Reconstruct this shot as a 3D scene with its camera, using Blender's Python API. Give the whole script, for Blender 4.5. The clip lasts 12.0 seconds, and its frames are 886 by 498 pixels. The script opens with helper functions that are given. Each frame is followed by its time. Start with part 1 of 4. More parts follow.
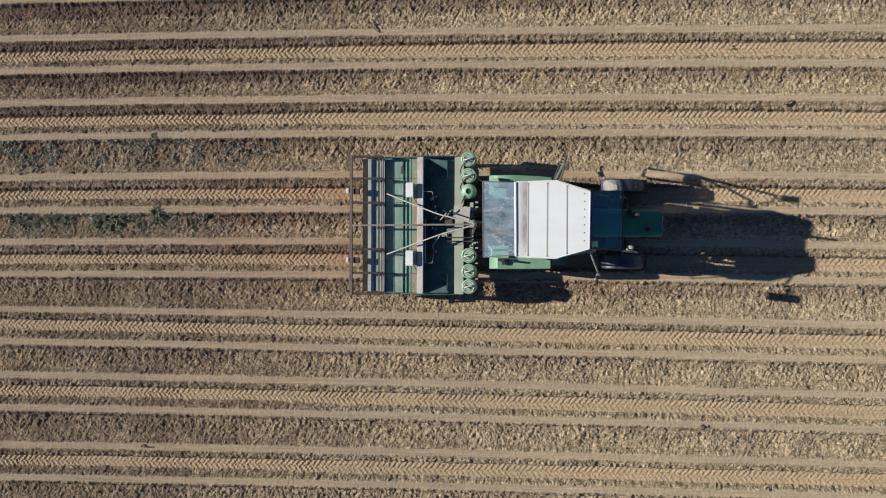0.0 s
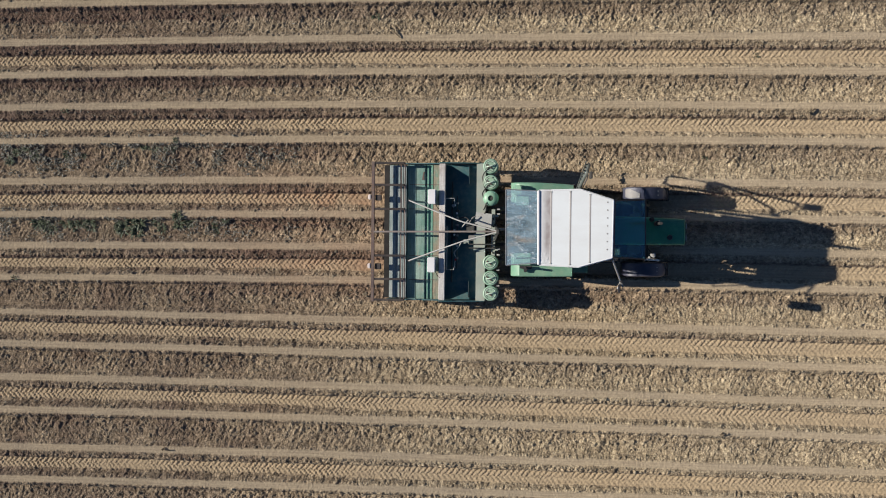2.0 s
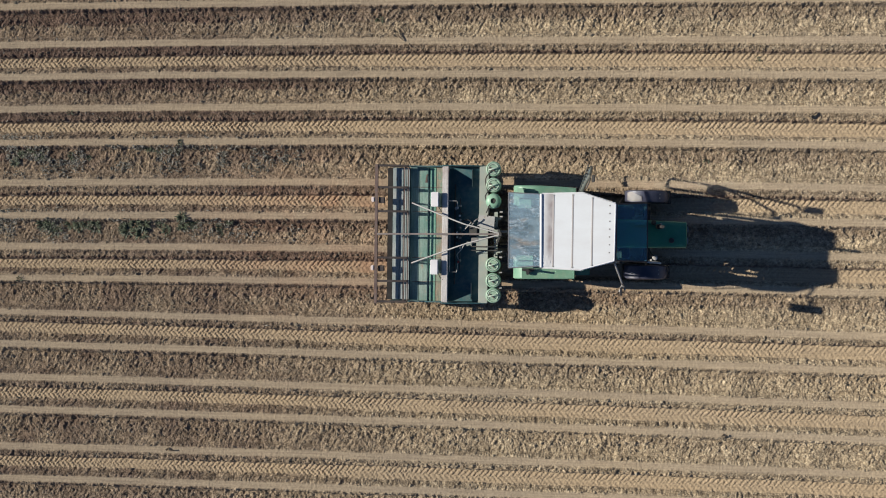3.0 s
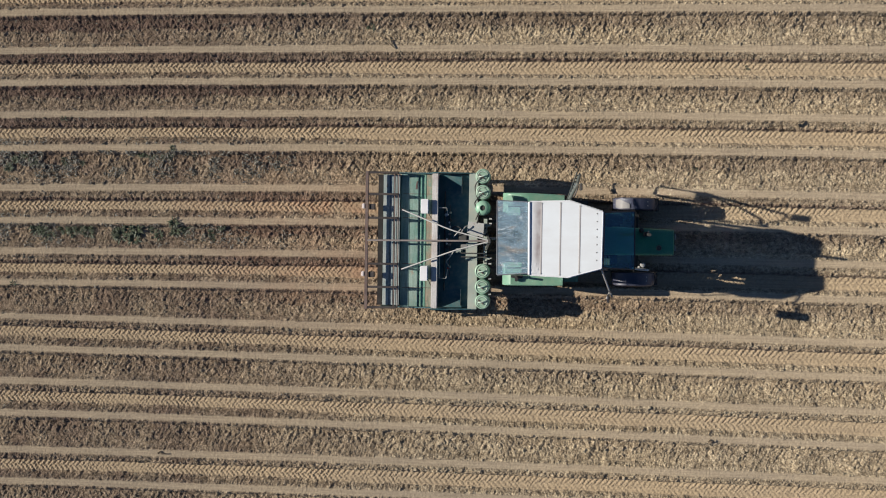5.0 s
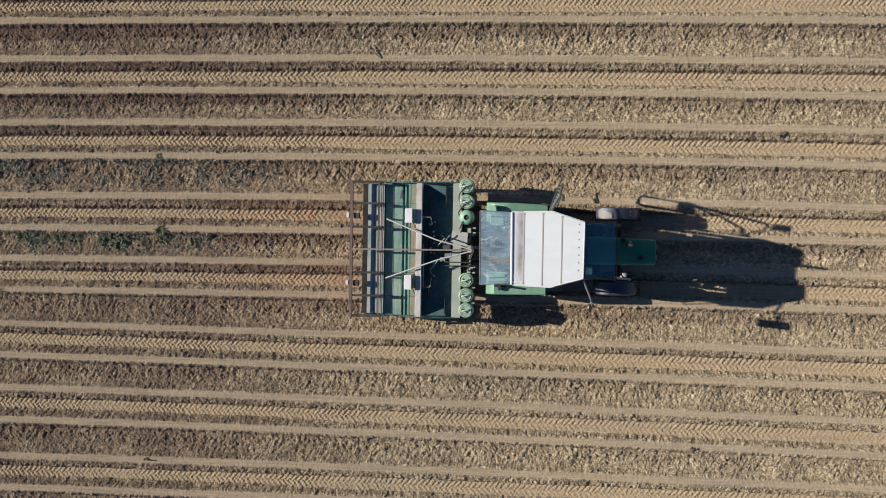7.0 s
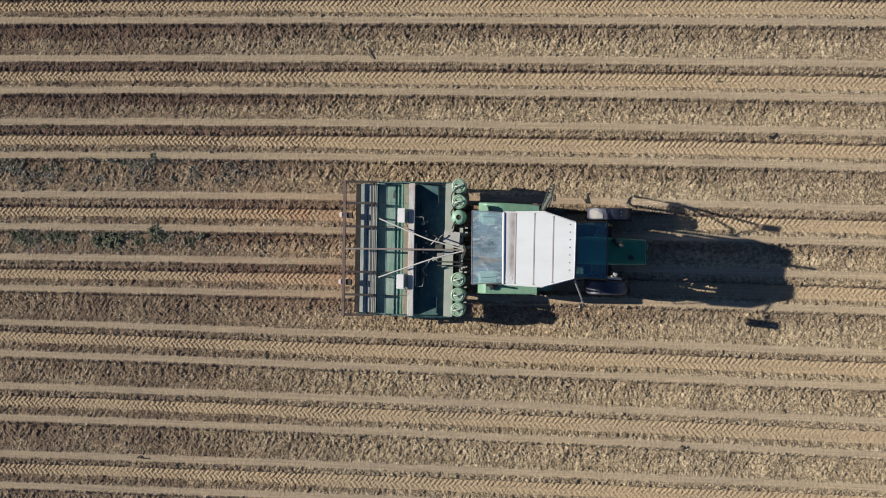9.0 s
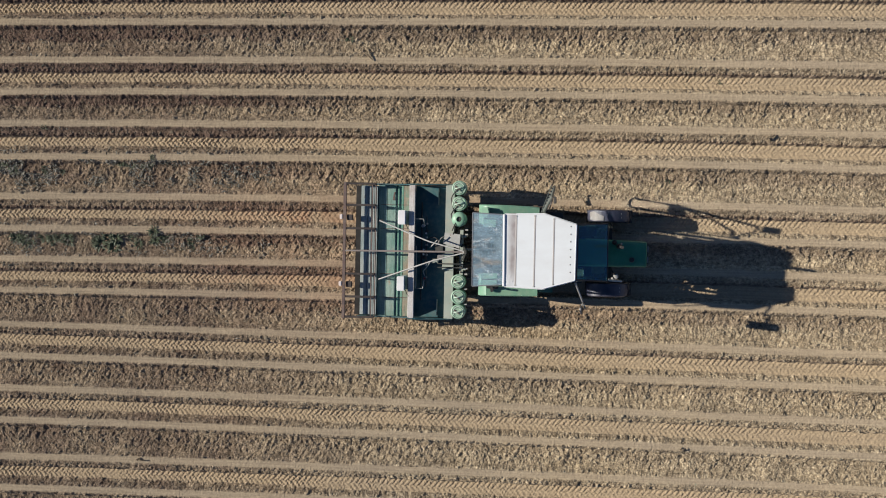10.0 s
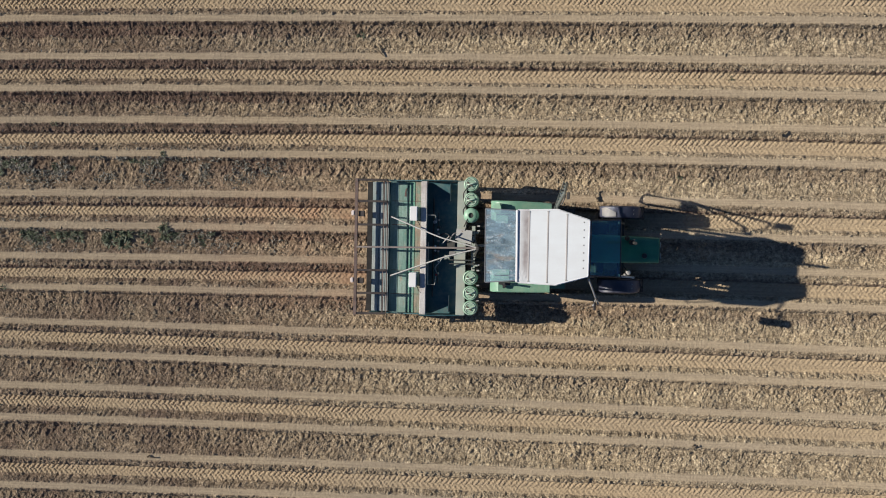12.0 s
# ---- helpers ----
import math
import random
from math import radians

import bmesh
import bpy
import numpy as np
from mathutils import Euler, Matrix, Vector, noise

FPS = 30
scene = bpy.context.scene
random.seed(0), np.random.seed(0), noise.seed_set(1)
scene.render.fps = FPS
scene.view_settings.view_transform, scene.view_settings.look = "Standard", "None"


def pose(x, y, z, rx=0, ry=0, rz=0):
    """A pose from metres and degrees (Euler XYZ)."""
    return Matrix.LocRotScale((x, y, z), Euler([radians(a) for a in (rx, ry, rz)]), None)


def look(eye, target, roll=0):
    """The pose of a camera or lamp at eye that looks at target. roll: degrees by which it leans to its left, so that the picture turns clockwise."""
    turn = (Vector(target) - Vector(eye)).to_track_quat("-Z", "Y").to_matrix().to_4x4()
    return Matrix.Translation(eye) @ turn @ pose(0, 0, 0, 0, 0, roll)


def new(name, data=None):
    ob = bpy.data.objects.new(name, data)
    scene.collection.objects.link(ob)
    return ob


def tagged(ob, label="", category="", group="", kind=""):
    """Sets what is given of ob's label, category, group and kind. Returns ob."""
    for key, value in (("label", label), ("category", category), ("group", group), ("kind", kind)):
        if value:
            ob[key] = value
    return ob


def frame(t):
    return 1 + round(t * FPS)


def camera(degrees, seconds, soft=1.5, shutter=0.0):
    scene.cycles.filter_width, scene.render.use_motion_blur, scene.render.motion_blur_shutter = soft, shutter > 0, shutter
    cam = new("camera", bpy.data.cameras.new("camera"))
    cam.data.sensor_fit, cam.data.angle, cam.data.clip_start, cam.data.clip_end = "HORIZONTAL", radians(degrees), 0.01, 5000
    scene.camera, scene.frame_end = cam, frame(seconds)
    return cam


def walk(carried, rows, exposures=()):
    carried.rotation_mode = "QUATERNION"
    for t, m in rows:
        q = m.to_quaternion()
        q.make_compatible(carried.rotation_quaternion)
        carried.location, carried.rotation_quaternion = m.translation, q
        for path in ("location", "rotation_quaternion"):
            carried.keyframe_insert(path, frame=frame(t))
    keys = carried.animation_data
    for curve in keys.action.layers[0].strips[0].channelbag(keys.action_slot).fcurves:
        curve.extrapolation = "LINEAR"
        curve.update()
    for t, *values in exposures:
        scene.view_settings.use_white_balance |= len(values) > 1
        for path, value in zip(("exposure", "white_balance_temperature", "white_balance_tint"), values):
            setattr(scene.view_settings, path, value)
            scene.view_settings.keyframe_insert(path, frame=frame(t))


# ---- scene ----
# The machine creeps along the rows and the camera drifts with it; the place is built at rest round the machine.
cam = camera(45.0, 12.0, soft=1.0)
# seconds, x, y, z, turn about x, y, z (the camera looks straight down at 0, 0, 0)
ROWS = [
    (0.0, -0.041, -0.750, 23.601, -0.829, 5.332, 0.239),
    (0.5, -0.158, -0.679, 23.577, -0.919, 5.484, 0.339),
    (1.0, -0.248, -0.606, 23.572, -1.006, 5.610, 0.427),
    (1.5, -0.300, -0.533, 23.596, -1.089, 5.700, 0.504),
    (2.0, -0.326, -0.465, 23.643, -1.167, 5.769, 0.563),
    (2.5, -0.342, -0.404, 23.700, -1.245, 5.829, 0.618),
    (3.0, -0.337, -0.348, 23.768, -1.323, 5.870, 0.675),
    (5.0, -0.124, -0.150, 23.933, -1.439, 5.819, 0.841),
    (5.5, -0.062, -0.074, 23.960, -1.464, 5.743, 0.881),
    (6.0, 0.000, -0.000, 24.000, -1.484, 5.658, 0.921),
    (6.5, 0.055, 0.052, 24.035, -1.514, 5.570, 0.958),
    (7.0, 0.096, 0.096, 24.073, -1.538, 5.486, 0.978),
    (9.0, 0.127, 0.117, 24.236, -1.588, 5.115, 1.071),
    (9.5, 0.113, 0.136, 24.224, -1.553, 5.043, 1.089),
    (10.0, 0.073, 0.137, 24.215, -1.532, 5.004, 1.102),
    (10.5, 0.024, 0.115, 24.213, -1.525, 4.976, 1.109),
    (11.0, -0.024, 0.090, 24.212, -1.510, 4.947, 1.108),
    (11.5, -0.099, 0.056, 24.204, -1.493, 4.949, 1.103),
    (12.0, -0.195, 0.024, 24.196, -1.469, 4.978, 1.094),
]
walk(cam, [(t, pose(x, y, z, rx, ry, rz)) for t, x, y, z, rx, ry, rz in ROWS], exposures=[(0.0, 0.57), (12.0, 0.57)])

# ---- light ----
SUN_X, SUN_Y = 1.745, -0.195  # metres of shadow for each metre of height
world = bpy.data.worlds.new("world")
scene.world = world
world.use_nodes = True
sky = world.node_tree.nodes.new("ShaderNodeTexSky")
sky.sky_type, sky.sun_disc = "NISHITA", False
sky.dust_density, sky.ozone_density, sky.air_density = 0.2, 5.5, 0.65
sky.sun_elevation = math.atan2(1, math.hypot(SUN_X, SUN_Y))
sky.sun_rotation = math.atan2(-SUN_X, -SUN_Y)
back = world.node_tree.nodes["Background"]
world.node_tree.links.new(sky.outputs[0], back.inputs[0])
back.inputs[1].default_value = 0.054
sun = new("sun", bpy.data.lights.new("sun", "SUN"))
sun.data.energy, sun.data.angle, sun.data.color = 4.85, radians(0.55), (1.0, 0.912, 0.79)
sun.matrix_world = look((-20 * SUN_X, -20 * SUN_Y, 20), (0, 0, 0))

# ---- materials ----
def graph(name):
    m = bpy.data.materials.new(name)
    m.use_nodes = True
    t = m.node_tree
    return m, t, t.nodes["Principled BSDF"]


def noise_node(t, scale, detail=4.0, rough=0.55, stretch=(1, 1, 1), coords="Object"):
    c = t.nodes.new("ShaderNodeTexCoord")
    mp = t.nodes.new("ShaderNodeMapping")
    mp.inputs["Scale"].default_value = stretch
    n = t.nodes.new("ShaderNodeTexNoise")
    n.inputs["Scale"].default_value, n.inputs["Detail"].default_value, n.inputs["Roughness"].default_value = scale, detail, rough
    t.links.new(c.outputs[coords], mp.inputs[0])
    t.links.new(mp.outputs[0], n.inputs["Vector"])
    return n.outputs["Fac"]


def ramp(t, source, lo, hi, a=(0, 0, 0, 1), b=(1, 1, 1, 1)):
    r = t.nodes.new("ShaderNodeValToRGB")
    r.color_ramp.elements[0].position, r.color_ramp.elements[1].position = lo, hi
    r.color_ramp.elements[0].color, r.color_ramp.elements[1].color = a, b
    t.links.new(source, r.inputs[0])
    return r.outputs[0]


def mix(t, fac, a, b, how="MIX"):
    m = t.nodes.new("ShaderNodeMix")
    m.data_type, m.blend_type = "RGBA", how
    for k, value in ((0, fac), (6, a), (7, b)):
        if hasattr(value, "is_linked"):
            t.links.new(value, m.inputs[k])
        else:
            m.inputs[k].default_value = value if k == 0 else (*value, 1)
    return m.outputs[2]


def bump(t, b, source, strength, distance):
    n = t.nodes.new("ShaderNodeBump")
    n.inputs["Strength"].default_value, n.inputs["Distance"].default_value = strength, distance
    t.links.new(source, n.inputs["Height"])
    t.links.new(n.outputs[0], b.inputs["Normal"])


def paint(name, base, worn, dust=(0.34, 0.27, 0.19), wear=0.62, dirt=0.5, rough=0.45, metal=0.0, grain=9.0, stretch=(1, 1, 1)):
    """Old paint: faded patches, chips down to worn, and a film of field dust."""
    m, t, b = graph(name)
    fade = ramp(t, noise_node(t, grain * 0.35, 5, 0.6, stretch), 0.35, 0.7)
    c = mix(t, fade, base, tuple(min(1, v * 1.25 + 0.01) for v in base))
    c = mix(t, ramp(t, noise_node(t, grain * 2.2, 8, 0.7, stretch), wear, wear + 0.06), c, worn)
    film = ramp(t, noise_node(t, grain * 0.7, 7, 0.65), 0.45, 0.95, (0, 0, 0, 1), (dirt, dirt, dirt, 1))
    c = mix(t, film, c, dust)
    t.links.new(c, b.inputs["Base Color"])
    b.inputs["Roughness"].default_value, b.inputs["Metallic"].default_value = rough, metal
    bump(t, b, noise_node(t, grain * 6, 5), 0.25, 0.004)
    return m


def soil_material():
    m, t, b = graph("soil")
    zone = t.nodes.new("ShaderNodeAttribute")
    zone.attribute_name = "zone"
    sep = t.nodes.new("ShaderNodeSeparateColor")
    t.links.new(zone.outputs["Color"], sep.inputs[0])
    track, rough, damp = sep.outputs
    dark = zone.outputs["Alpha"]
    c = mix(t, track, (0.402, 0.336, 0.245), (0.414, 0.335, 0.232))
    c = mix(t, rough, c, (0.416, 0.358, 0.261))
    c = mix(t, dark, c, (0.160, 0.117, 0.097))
    c = mix(t, damp, c, (0.40, 0.245, 0.160))
    big = ramp(t, noise_node(t, 0.35, 4, 0.6, (0.5, 1, 1)), 0.3, 0.7, (0.93, 0.935, 0.95, 1), (1.06, 1.04, 1.0, 1))
    c = mix(t, 1.0, c, big, "MULTIPLY")
    patch = ramp(t, noise_node(t, 2.6, 5, 0.65, (0.7, 1.3, 1)), 0.35, 0.65, (0.8, 0.79, 0.79, 1), (1.17, 1.17, 1.16, 1))
    c = mix(t, rough, c, mix(t, 1.0, c, patch, "MULTIPLY"))
    streak = ramp(t, noise_node(t, 11, 6, 0.7, (0.07, 2.6, 1)), 0.3, 0.7, (0.78, 0.78, 0.79, 1), (1.16, 1.16, 1.15, 1))
    c = mix(t, 1.0, c, streak, "MULTIPLY")
    fine = ramp(t, noise_node(t, 38, 7, 0.75), 0.3, 0.7, (0.47, 0.45, 0.435, 1), (1.4, 1.39, 1.38, 1))
    cell = t.nodes.new("ShaderNodeTexVoronoi")
    cell.inputs["Scale"].default_value = 26.0
    where = t.nodes.new("ShaderNodeTexCoord")
    warp = t.nodes.new("ShaderNodeTexNoise")
    warp.inputs["Scale"].default_value = 30.0
    push = t.nodes.new("ShaderNodeMixRGB")
    push.blend_type = "LINEAR_LIGHT"
    push.inputs[0].default_value = 0.035
    t.links.new(where.outputs["Object"], warp.inputs["Vector"])
    t.links.new(where.outputs["Object"], push.inputs[1])
    t.links.new(warp.outputs["Color"], push.inputs[2])
    t.links.new(push.outputs[0], cell.inputs["Vector"])
    lump_tone = t.nodes.new("ShaderNodeSeparateColor")
    t.links.new(cell.outputs["Color"], lump_tone.inputs[0])
    speck = ramp(t, lump_tone.outputs[0], 0.0, 1.0, (0.68, 0.655, 0.63, 1), (1.2, 1.2, 1.19, 1))
    loose = ramp(t, rough, 0.0, 1.0, (0.08, 0.08, 0.08, 1), (1, 1, 1, 1))
    c = mix(t, loose, c, mix(t, 1.0, c, speck, "MULTIPLY"))
    some = ramp(t, rough, 0.0, 1.0, (0.45, 0.45, 0.45, 1), (0.95, 0.95, 0.95, 1))
    c = mix(t, some, c, mix(t, 1.0, c, fine, "MULTIPLY"))
    blotch = ramp(t, noise_node(t, 10.5, 4, 0.6, (0.9, 1.1, 1)), 0.36, 0.64, (0.68, 0.655, 0.635, 1), (1.24, 1.24, 1.23, 1))
    c = mix(t, ramp(t, rough, 0.0, 1.0, (0.12, 0.12, 0.12, 1), (1, 1, 1, 1)), c, mix(t, 1.0, c, blotch, "MULTIPLY"))
    t.links.new(c, b.inputs["Base Color"])
    b.inputs["Roughness"].default_value = 0.95
    b.inputs["Diffuse Roughness"].default_value = 0.5
    b.inputs["Specular IOR Level"].default_value = 0.15
    # two layers of relief: packed crumbs where the earth is loose, fine grain everywhere
    crumb = t.nodes.new("ShaderNodeBump")
    crumb.inputs["Distance"].default_value = 0.03
    crumb.invert = True
    t.links.new(cell.outputs["Distance"], crumb.inputs["Height"])
    t.links.new(ramp(t, rough, 0.0, 1.0, (0.03, 0.03, 0.03, 1), (0.65, 0.65, 0.65, 1)), crumb.inputs["Strength"])
    grain = t.nodes.new("ShaderNodeBump")
    grain.inputs["Strength"].default_value, grain.inputs["Distance"].default_value = 0.75, 0.012
    t.links.new(noise_node(t, 52, 7, 0.75), grain.inputs["Height"])
    t.links.new(crumb.outputs[0], grain.inputs["Normal"])
    t.links.new(grain.outputs[0], b.inputs["Normal"])
    return m


def clod_material():
    m, t, b = graph("clod_earth")
    g = t.nodes.new("ShaderNodeNewGeometry")
    tone = ramp(t, g.outputs["Random Per Island"], 0, 1, (0.33, 0.275, 0.195, 1), (0.46, 0.39, 0.28, 1))
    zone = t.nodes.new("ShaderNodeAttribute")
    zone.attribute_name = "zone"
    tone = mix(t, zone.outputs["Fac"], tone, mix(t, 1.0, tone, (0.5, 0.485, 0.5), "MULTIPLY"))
    fine = ramp(t, noise_node(t, 45, 5, 0.7), 0.3, 0.7, (0.78, 0.78, 0.78, 1), (1.15, 1.15, 1.15, 1))
    t.links.new(mix(t, 1.0, tone, fine, "MULTIPLY"), b.inputs["Base Color"])
    b.inputs["Roughness"].default_value = 0.95
    b.inputs["Diffuse Roughness"].default_value = 1.0
    b.inputs["Specular IOR Level"].default_value = 0.15
    return m


def weathered(name, base, pale, brown, rough=0.7, worn=0.55):
    """Painted boards after many seasons: bleached lengths, brown bare patches, streaks along the grain."""
    m, t, b = graph(name)
    c = mix(t, ramp(t, noise_node(t, 1.7, 4, 0.6, (1.6, 1, 1)), 0.4, 0.62), base, pale)
    c = mix(t, ramp(t, noise_node(t, 5.5, 7, 0.68, (1.7, 0.7, 1)), worn, worn + 0.1), c, brown)
    c = mix(t, 1.0, c, ramp(t, noise_node(t, 16, 6, 0.7, (2.2, 0.16, 1)), 0.3, 0.7, (0.68, 0.68, 0.67, 1), (1.24, 1.24, 1.24, 1)), "MULTIPLY")
    c = mix(t, 1.0, c, ramp(t, noise_node(t, 30, 6, 0.75), 0.3, 0.7, (0.82, 0.82, 0.81, 1), (1.12, 1.12, 1.12, 1)), "MULTIPLY")
    t.links.new(c, b.inputs["Base Color"])
    b.inputs["Roughness"].default_value = rough
    bump(t, b, noise_node(t, 40, 6, 0.7, (2.0, 0.3, 1)), 0.35, 0.006)
    return m


def roof_material():
    """White roof paint, with brown dust caked towards the back edge and faint rain stains."""
    m, t, b = graph("white_roof_paint")
    where = t.nodes.new("ShaderNodeTexCoord")
    axes = t.nodes.new("ShaderNodeSeparateXYZ")
    t.links.new(where.outputs["Object"], axes.inputs[0])
    c = mix(t, ramp(t, noise_node(t, 2.2, 6, 0.65, (0.6, 1.4, 1)), 0.4, 0.75), (0.64, 0.685, 0.715), (0.585, 0.612, 0.632))
    band = t.nodes.new("ShaderNodeMapRange")
    band.inputs["From Min"].default_value, band.inputs["From Max"].default_value = 0.10, -0.07
    t.links.new(axes.outputs[0], band.inputs[0])
    start = t.nodes.new("ShaderNodeMapRange")
    start.inputs["From Min"].default_value, start.inputs["From Max"].default_value = 0.13, 0.105
    t.links.new(axes.outputs[0], start.inputs[0])
    length = t.nodes.new("ShaderNodeMapRange")
    length.inputs["From Min"].default_value, length.inputs["From Max"].default_value = -0.62, -0.30
    t.links.new(axes.outputs[1], length.inputs[0])
    inside = mix(t, 1.0, start.outputs[0], ramp(t, band.outputs[0], 0.35, 1.0, (1, 1, 1, 1), (0.25, 0.25, 0.25, 1)), "MULTIPLY")
    inside = mix(t, 1.0, inside, ramp(t, length.outputs[0], 0.0, 1.0, (0.3, 0.3, 0.3, 1), (1, 1, 1, 1)), "MULTIPLY")
    inside = mix(t, 1.0, inside, ramp(t, noise_node(t, 4.5, 6, 0.65, (1, 0.5, 1)), 0.28, 0.62, (0.45, 0.45, 0.45, 1), (1, 1, 1, 1)), "MULTIPLY")
    c = mix(t, inside, c, (0.27, 0.245, 0.245))
    c = mix(t, ramp(t, noise_node(t, 13, 7, 0.7), 0.66, 0.76, (0, 0, 0, 1), (0.35, 0.35, 0.35, 1)), c, (0.42, 0.37, 0.31))
    t.links.new(c, b.inputs["Base Color"])
    b.inputs["Roughness"].default_value = 0.42
    bump(t, b, noise_node(t, 7, 5), 0.2, 0.006)
    return m


def streaked_glass():
    """Window glass under a grey veil with brown smears and pale scratches."""
    m, t, b = graph("dust_streaked_rear_glass")
    b.inputs["Base Color"].default_value = (0.84, 0.92, 0.97, 1)
    b.inputs["Roughness"].default_value, b.inputs["IOR"].default_value = 0.03, 1.45
    b.inputs["Transmission Weight"].default_value = 1.0
    film = t.nodes.new("ShaderNodeBsdfDiffuse")
    dirt = mix(t, ramp(t, noise_node(t, 3.6, 6, 0.62, (0.7, 1.5, 1)), 0.54, 0.7), (0.215, 0.315, 0.40), (0.36, 0.335, 0.315))
    where = t.nodes.new("ShaderNodeTexCoord")
    turn = t.nodes.new("ShaderNodeMapping")
    turn.inputs["Rotation"].default_value = (0, 0, radians(14))
    turn.inputs["Scale"].default_value = (0.75, 1.7, 1)
    hair = t.nodes.new("ShaderNodeTexNoise")
    hair.inputs["Scale"].default_value, hair.inputs["Detail"].default_value, hair.inputs["Roughness"].default_value = 5.0, 3.5, 0.55
    hair.inputs["Distortion"].default_value = 0.6
    t.links.new(where.outputs["Object"], turn.inputs[0])
    t.links.new(turn.outputs[0], hair.inputs["Vector"])
    # a scratch runs wherever the noise crosses its middle value
    off = t.nodes.new("ShaderNodeMath")
    off.operation, off.inputs[1].default_value = "SUBTRACT", 0.5
    gap = t.nodes.new("ShaderNodeMath")
    gap.operation = "ABSOLUTE"
    t.links.new(hair.outputs["Fac"], off.inputs[0])
    t.links.new(off.outputs[0], gap.inputs[0])
    line = ramp(t, gap.outputs[0], 0.0, 0.034, (1, 1, 1, 1), (0, 0, 0, 1))
    scratch = mix(t, 1.0, line, ramp(t, noise_node(t, 3.4, 4, 0.6), 0.47, 0.62, (0.08, 0.08, 0.08, 1), (1, 1, 1, 1)), "MULTIPLY")
    t.links.new(mix(t, scratch, dirt, (0.5, 0.54, 0.58)), film.inputs[0])
    veil = ramp(t, noise_node(t, 3.1, 7, 0.66, (0.8, 1.4, 1)), 0.36, 0.66, (0.18, 0.18, 0.18, 1), (0.46, 0.46, 0.46, 1))
    sh = t.nodes.new("ShaderNodeMixShader")
    t.links.new(mix(t, scratch, veil, (0.56, 0.56, 0.56)), sh.inputs[0])
    t.links.new(b.outputs[0], sh.inputs[1])
    t.links.new(film.outputs[0], sh.inputs[2])
    t.links.new(sh.outputs[0], t.nodes["Material Output"].inputs[0])
    return m


def glass_material(name, tint, lo, hi, dust=(0.45, 0.47, 0.5), span=(0.42, 0.72), stretch=(0.5, 1.35, 1), scale=6.0):
    m, t, b = graph(name)
    b.inputs["Base Color"].default_value = (*tint, 1)
    b.inputs["Roughness"].default_value, b.inputs["IOR"].default_value = 0.03, 1.45
    b.inputs["Transmission Weight"].default_value = 1.0
    film = t.nodes.new("ShaderNodeBsdfDiffuse")
    film.inputs[0].default_value = (*dust, 1)
    sh = t.nodes.new("ShaderNodeMixShader")
    fac = ramp(t, noise_node(t, scale, 9, 0.66, stretch), *span, (lo, lo, lo, 1), (hi, hi, hi, 1))
    t.links.new(fac, sh.inputs[0])
    t.links.new(b.outputs[0], sh.inputs[1])
    t.links.new(film.outputs[0], sh.inputs[2])
    t.links.new(sh.outputs[0], t.nodes["Material Output"].inputs[0])
    return m


def leaf_material():
    m, t, b = graph("weed_leaf")
    g = t.nodes.new("ShaderNodeNewGeometry")
    t.links.new(ramp(t, g.outputs["Random Per Island"], 0, 1, (0.026, 0.038, 0.02, 1), (0.08, 0.10, 0.055, 1)), b.inputs["Base Color"])
    b.inputs["Roughness"].default_value = 0.6
    return m


def litter_material():
    m, t, b = graph("withered_leaf")
    g = t.nodes.new("ShaderNodeNewGeometry")
    c = ramp(t, g.outputs["Random Per Island"], 0, 1, (0.035, 0.038, 0.026, 1), (0.23, 0.22, 0.19, 1))
    t.links.new(mix(t, 1.0, c, ramp(t, noise_node(t, 60, 4), 0.3, 0.7, (0.8, 0.8, 0.8, 1), (1.15, 1.15, 1.15, 1)), "MULTIPLY"), b.inputs["Base Color"])
    b.inputs["Roughness"].default_value = 0.75
    return m


SOIL, CLOD, LEAF, LITTER = soil_material(), clod_material(), leaf_material(), litter_material()
GREEN = paint("faded_green_paint", (0.18, 0.335, 0.245), (0.3, 0.32, 0.26), wear=0.72, dirt=0.35)
FENDER = paint("dusty_shaded_fender_green", (0.128, 0.262, 0.185), (0.26, 0.28, 0.22), wear=0.66, dirt=0.45)
SHADED_GREEN = paint("shaded_green_paint", (0.085, 0.2, 0.135), (0.2, 0.2, 0.15), wear=0.66, dirt=0.4)
HOOD = paint("deep_green_paint", (0.010, 0.138, 0.082), (0.035, 0.1, 0.07), wear=0.75, dirt=0.1, rough=0.5)
TEAL = paint("teal_sheet_paint", (0.026, 0.09, 0.105), (0.13, 0.14, 0.12), wear=0.66, dirt=0.4, rough=0.5)
PALE_TEAL = weathered("weathered_pale_teal_boards", (0.22, 0.28, 0.285), (0.325, 0.355, 0.35), (0.16, 0.145, 0.13), worn=0.6)
BOARD_GREEN = weathered("green_painted_boards", (0.105, 0.215, 0.225), (0.18, 0.295, 0.29), (0.23, 0.23, 0.2), worn=0.63)
BOARD_LIGHT = weathered("light_green_painted_boards", (0.10, 0.265, 0.205), (0.19, 0.335, 0.275), (0.25, 0.225, 0.175), worn=0.6)
BOARD_GREY = weathered("grey_green_boards", (0.125, 0.24, 0.21), (0.215, 0.30, 0.27), (0.29, 0.25, 0.2), worn=0.6)
LID_PALE = paint("pale_green_lid_paint", (0.37, 0.48, 0.405), (0.22, 0.28, 0.22), wear=0.6, dirt=0.35)
LID_GREEN = paint("faded_lid_green", (0.215, 0.335, 0.255), (0.14, 0.2, 0.15), wear=0.58, dirt=0.35)
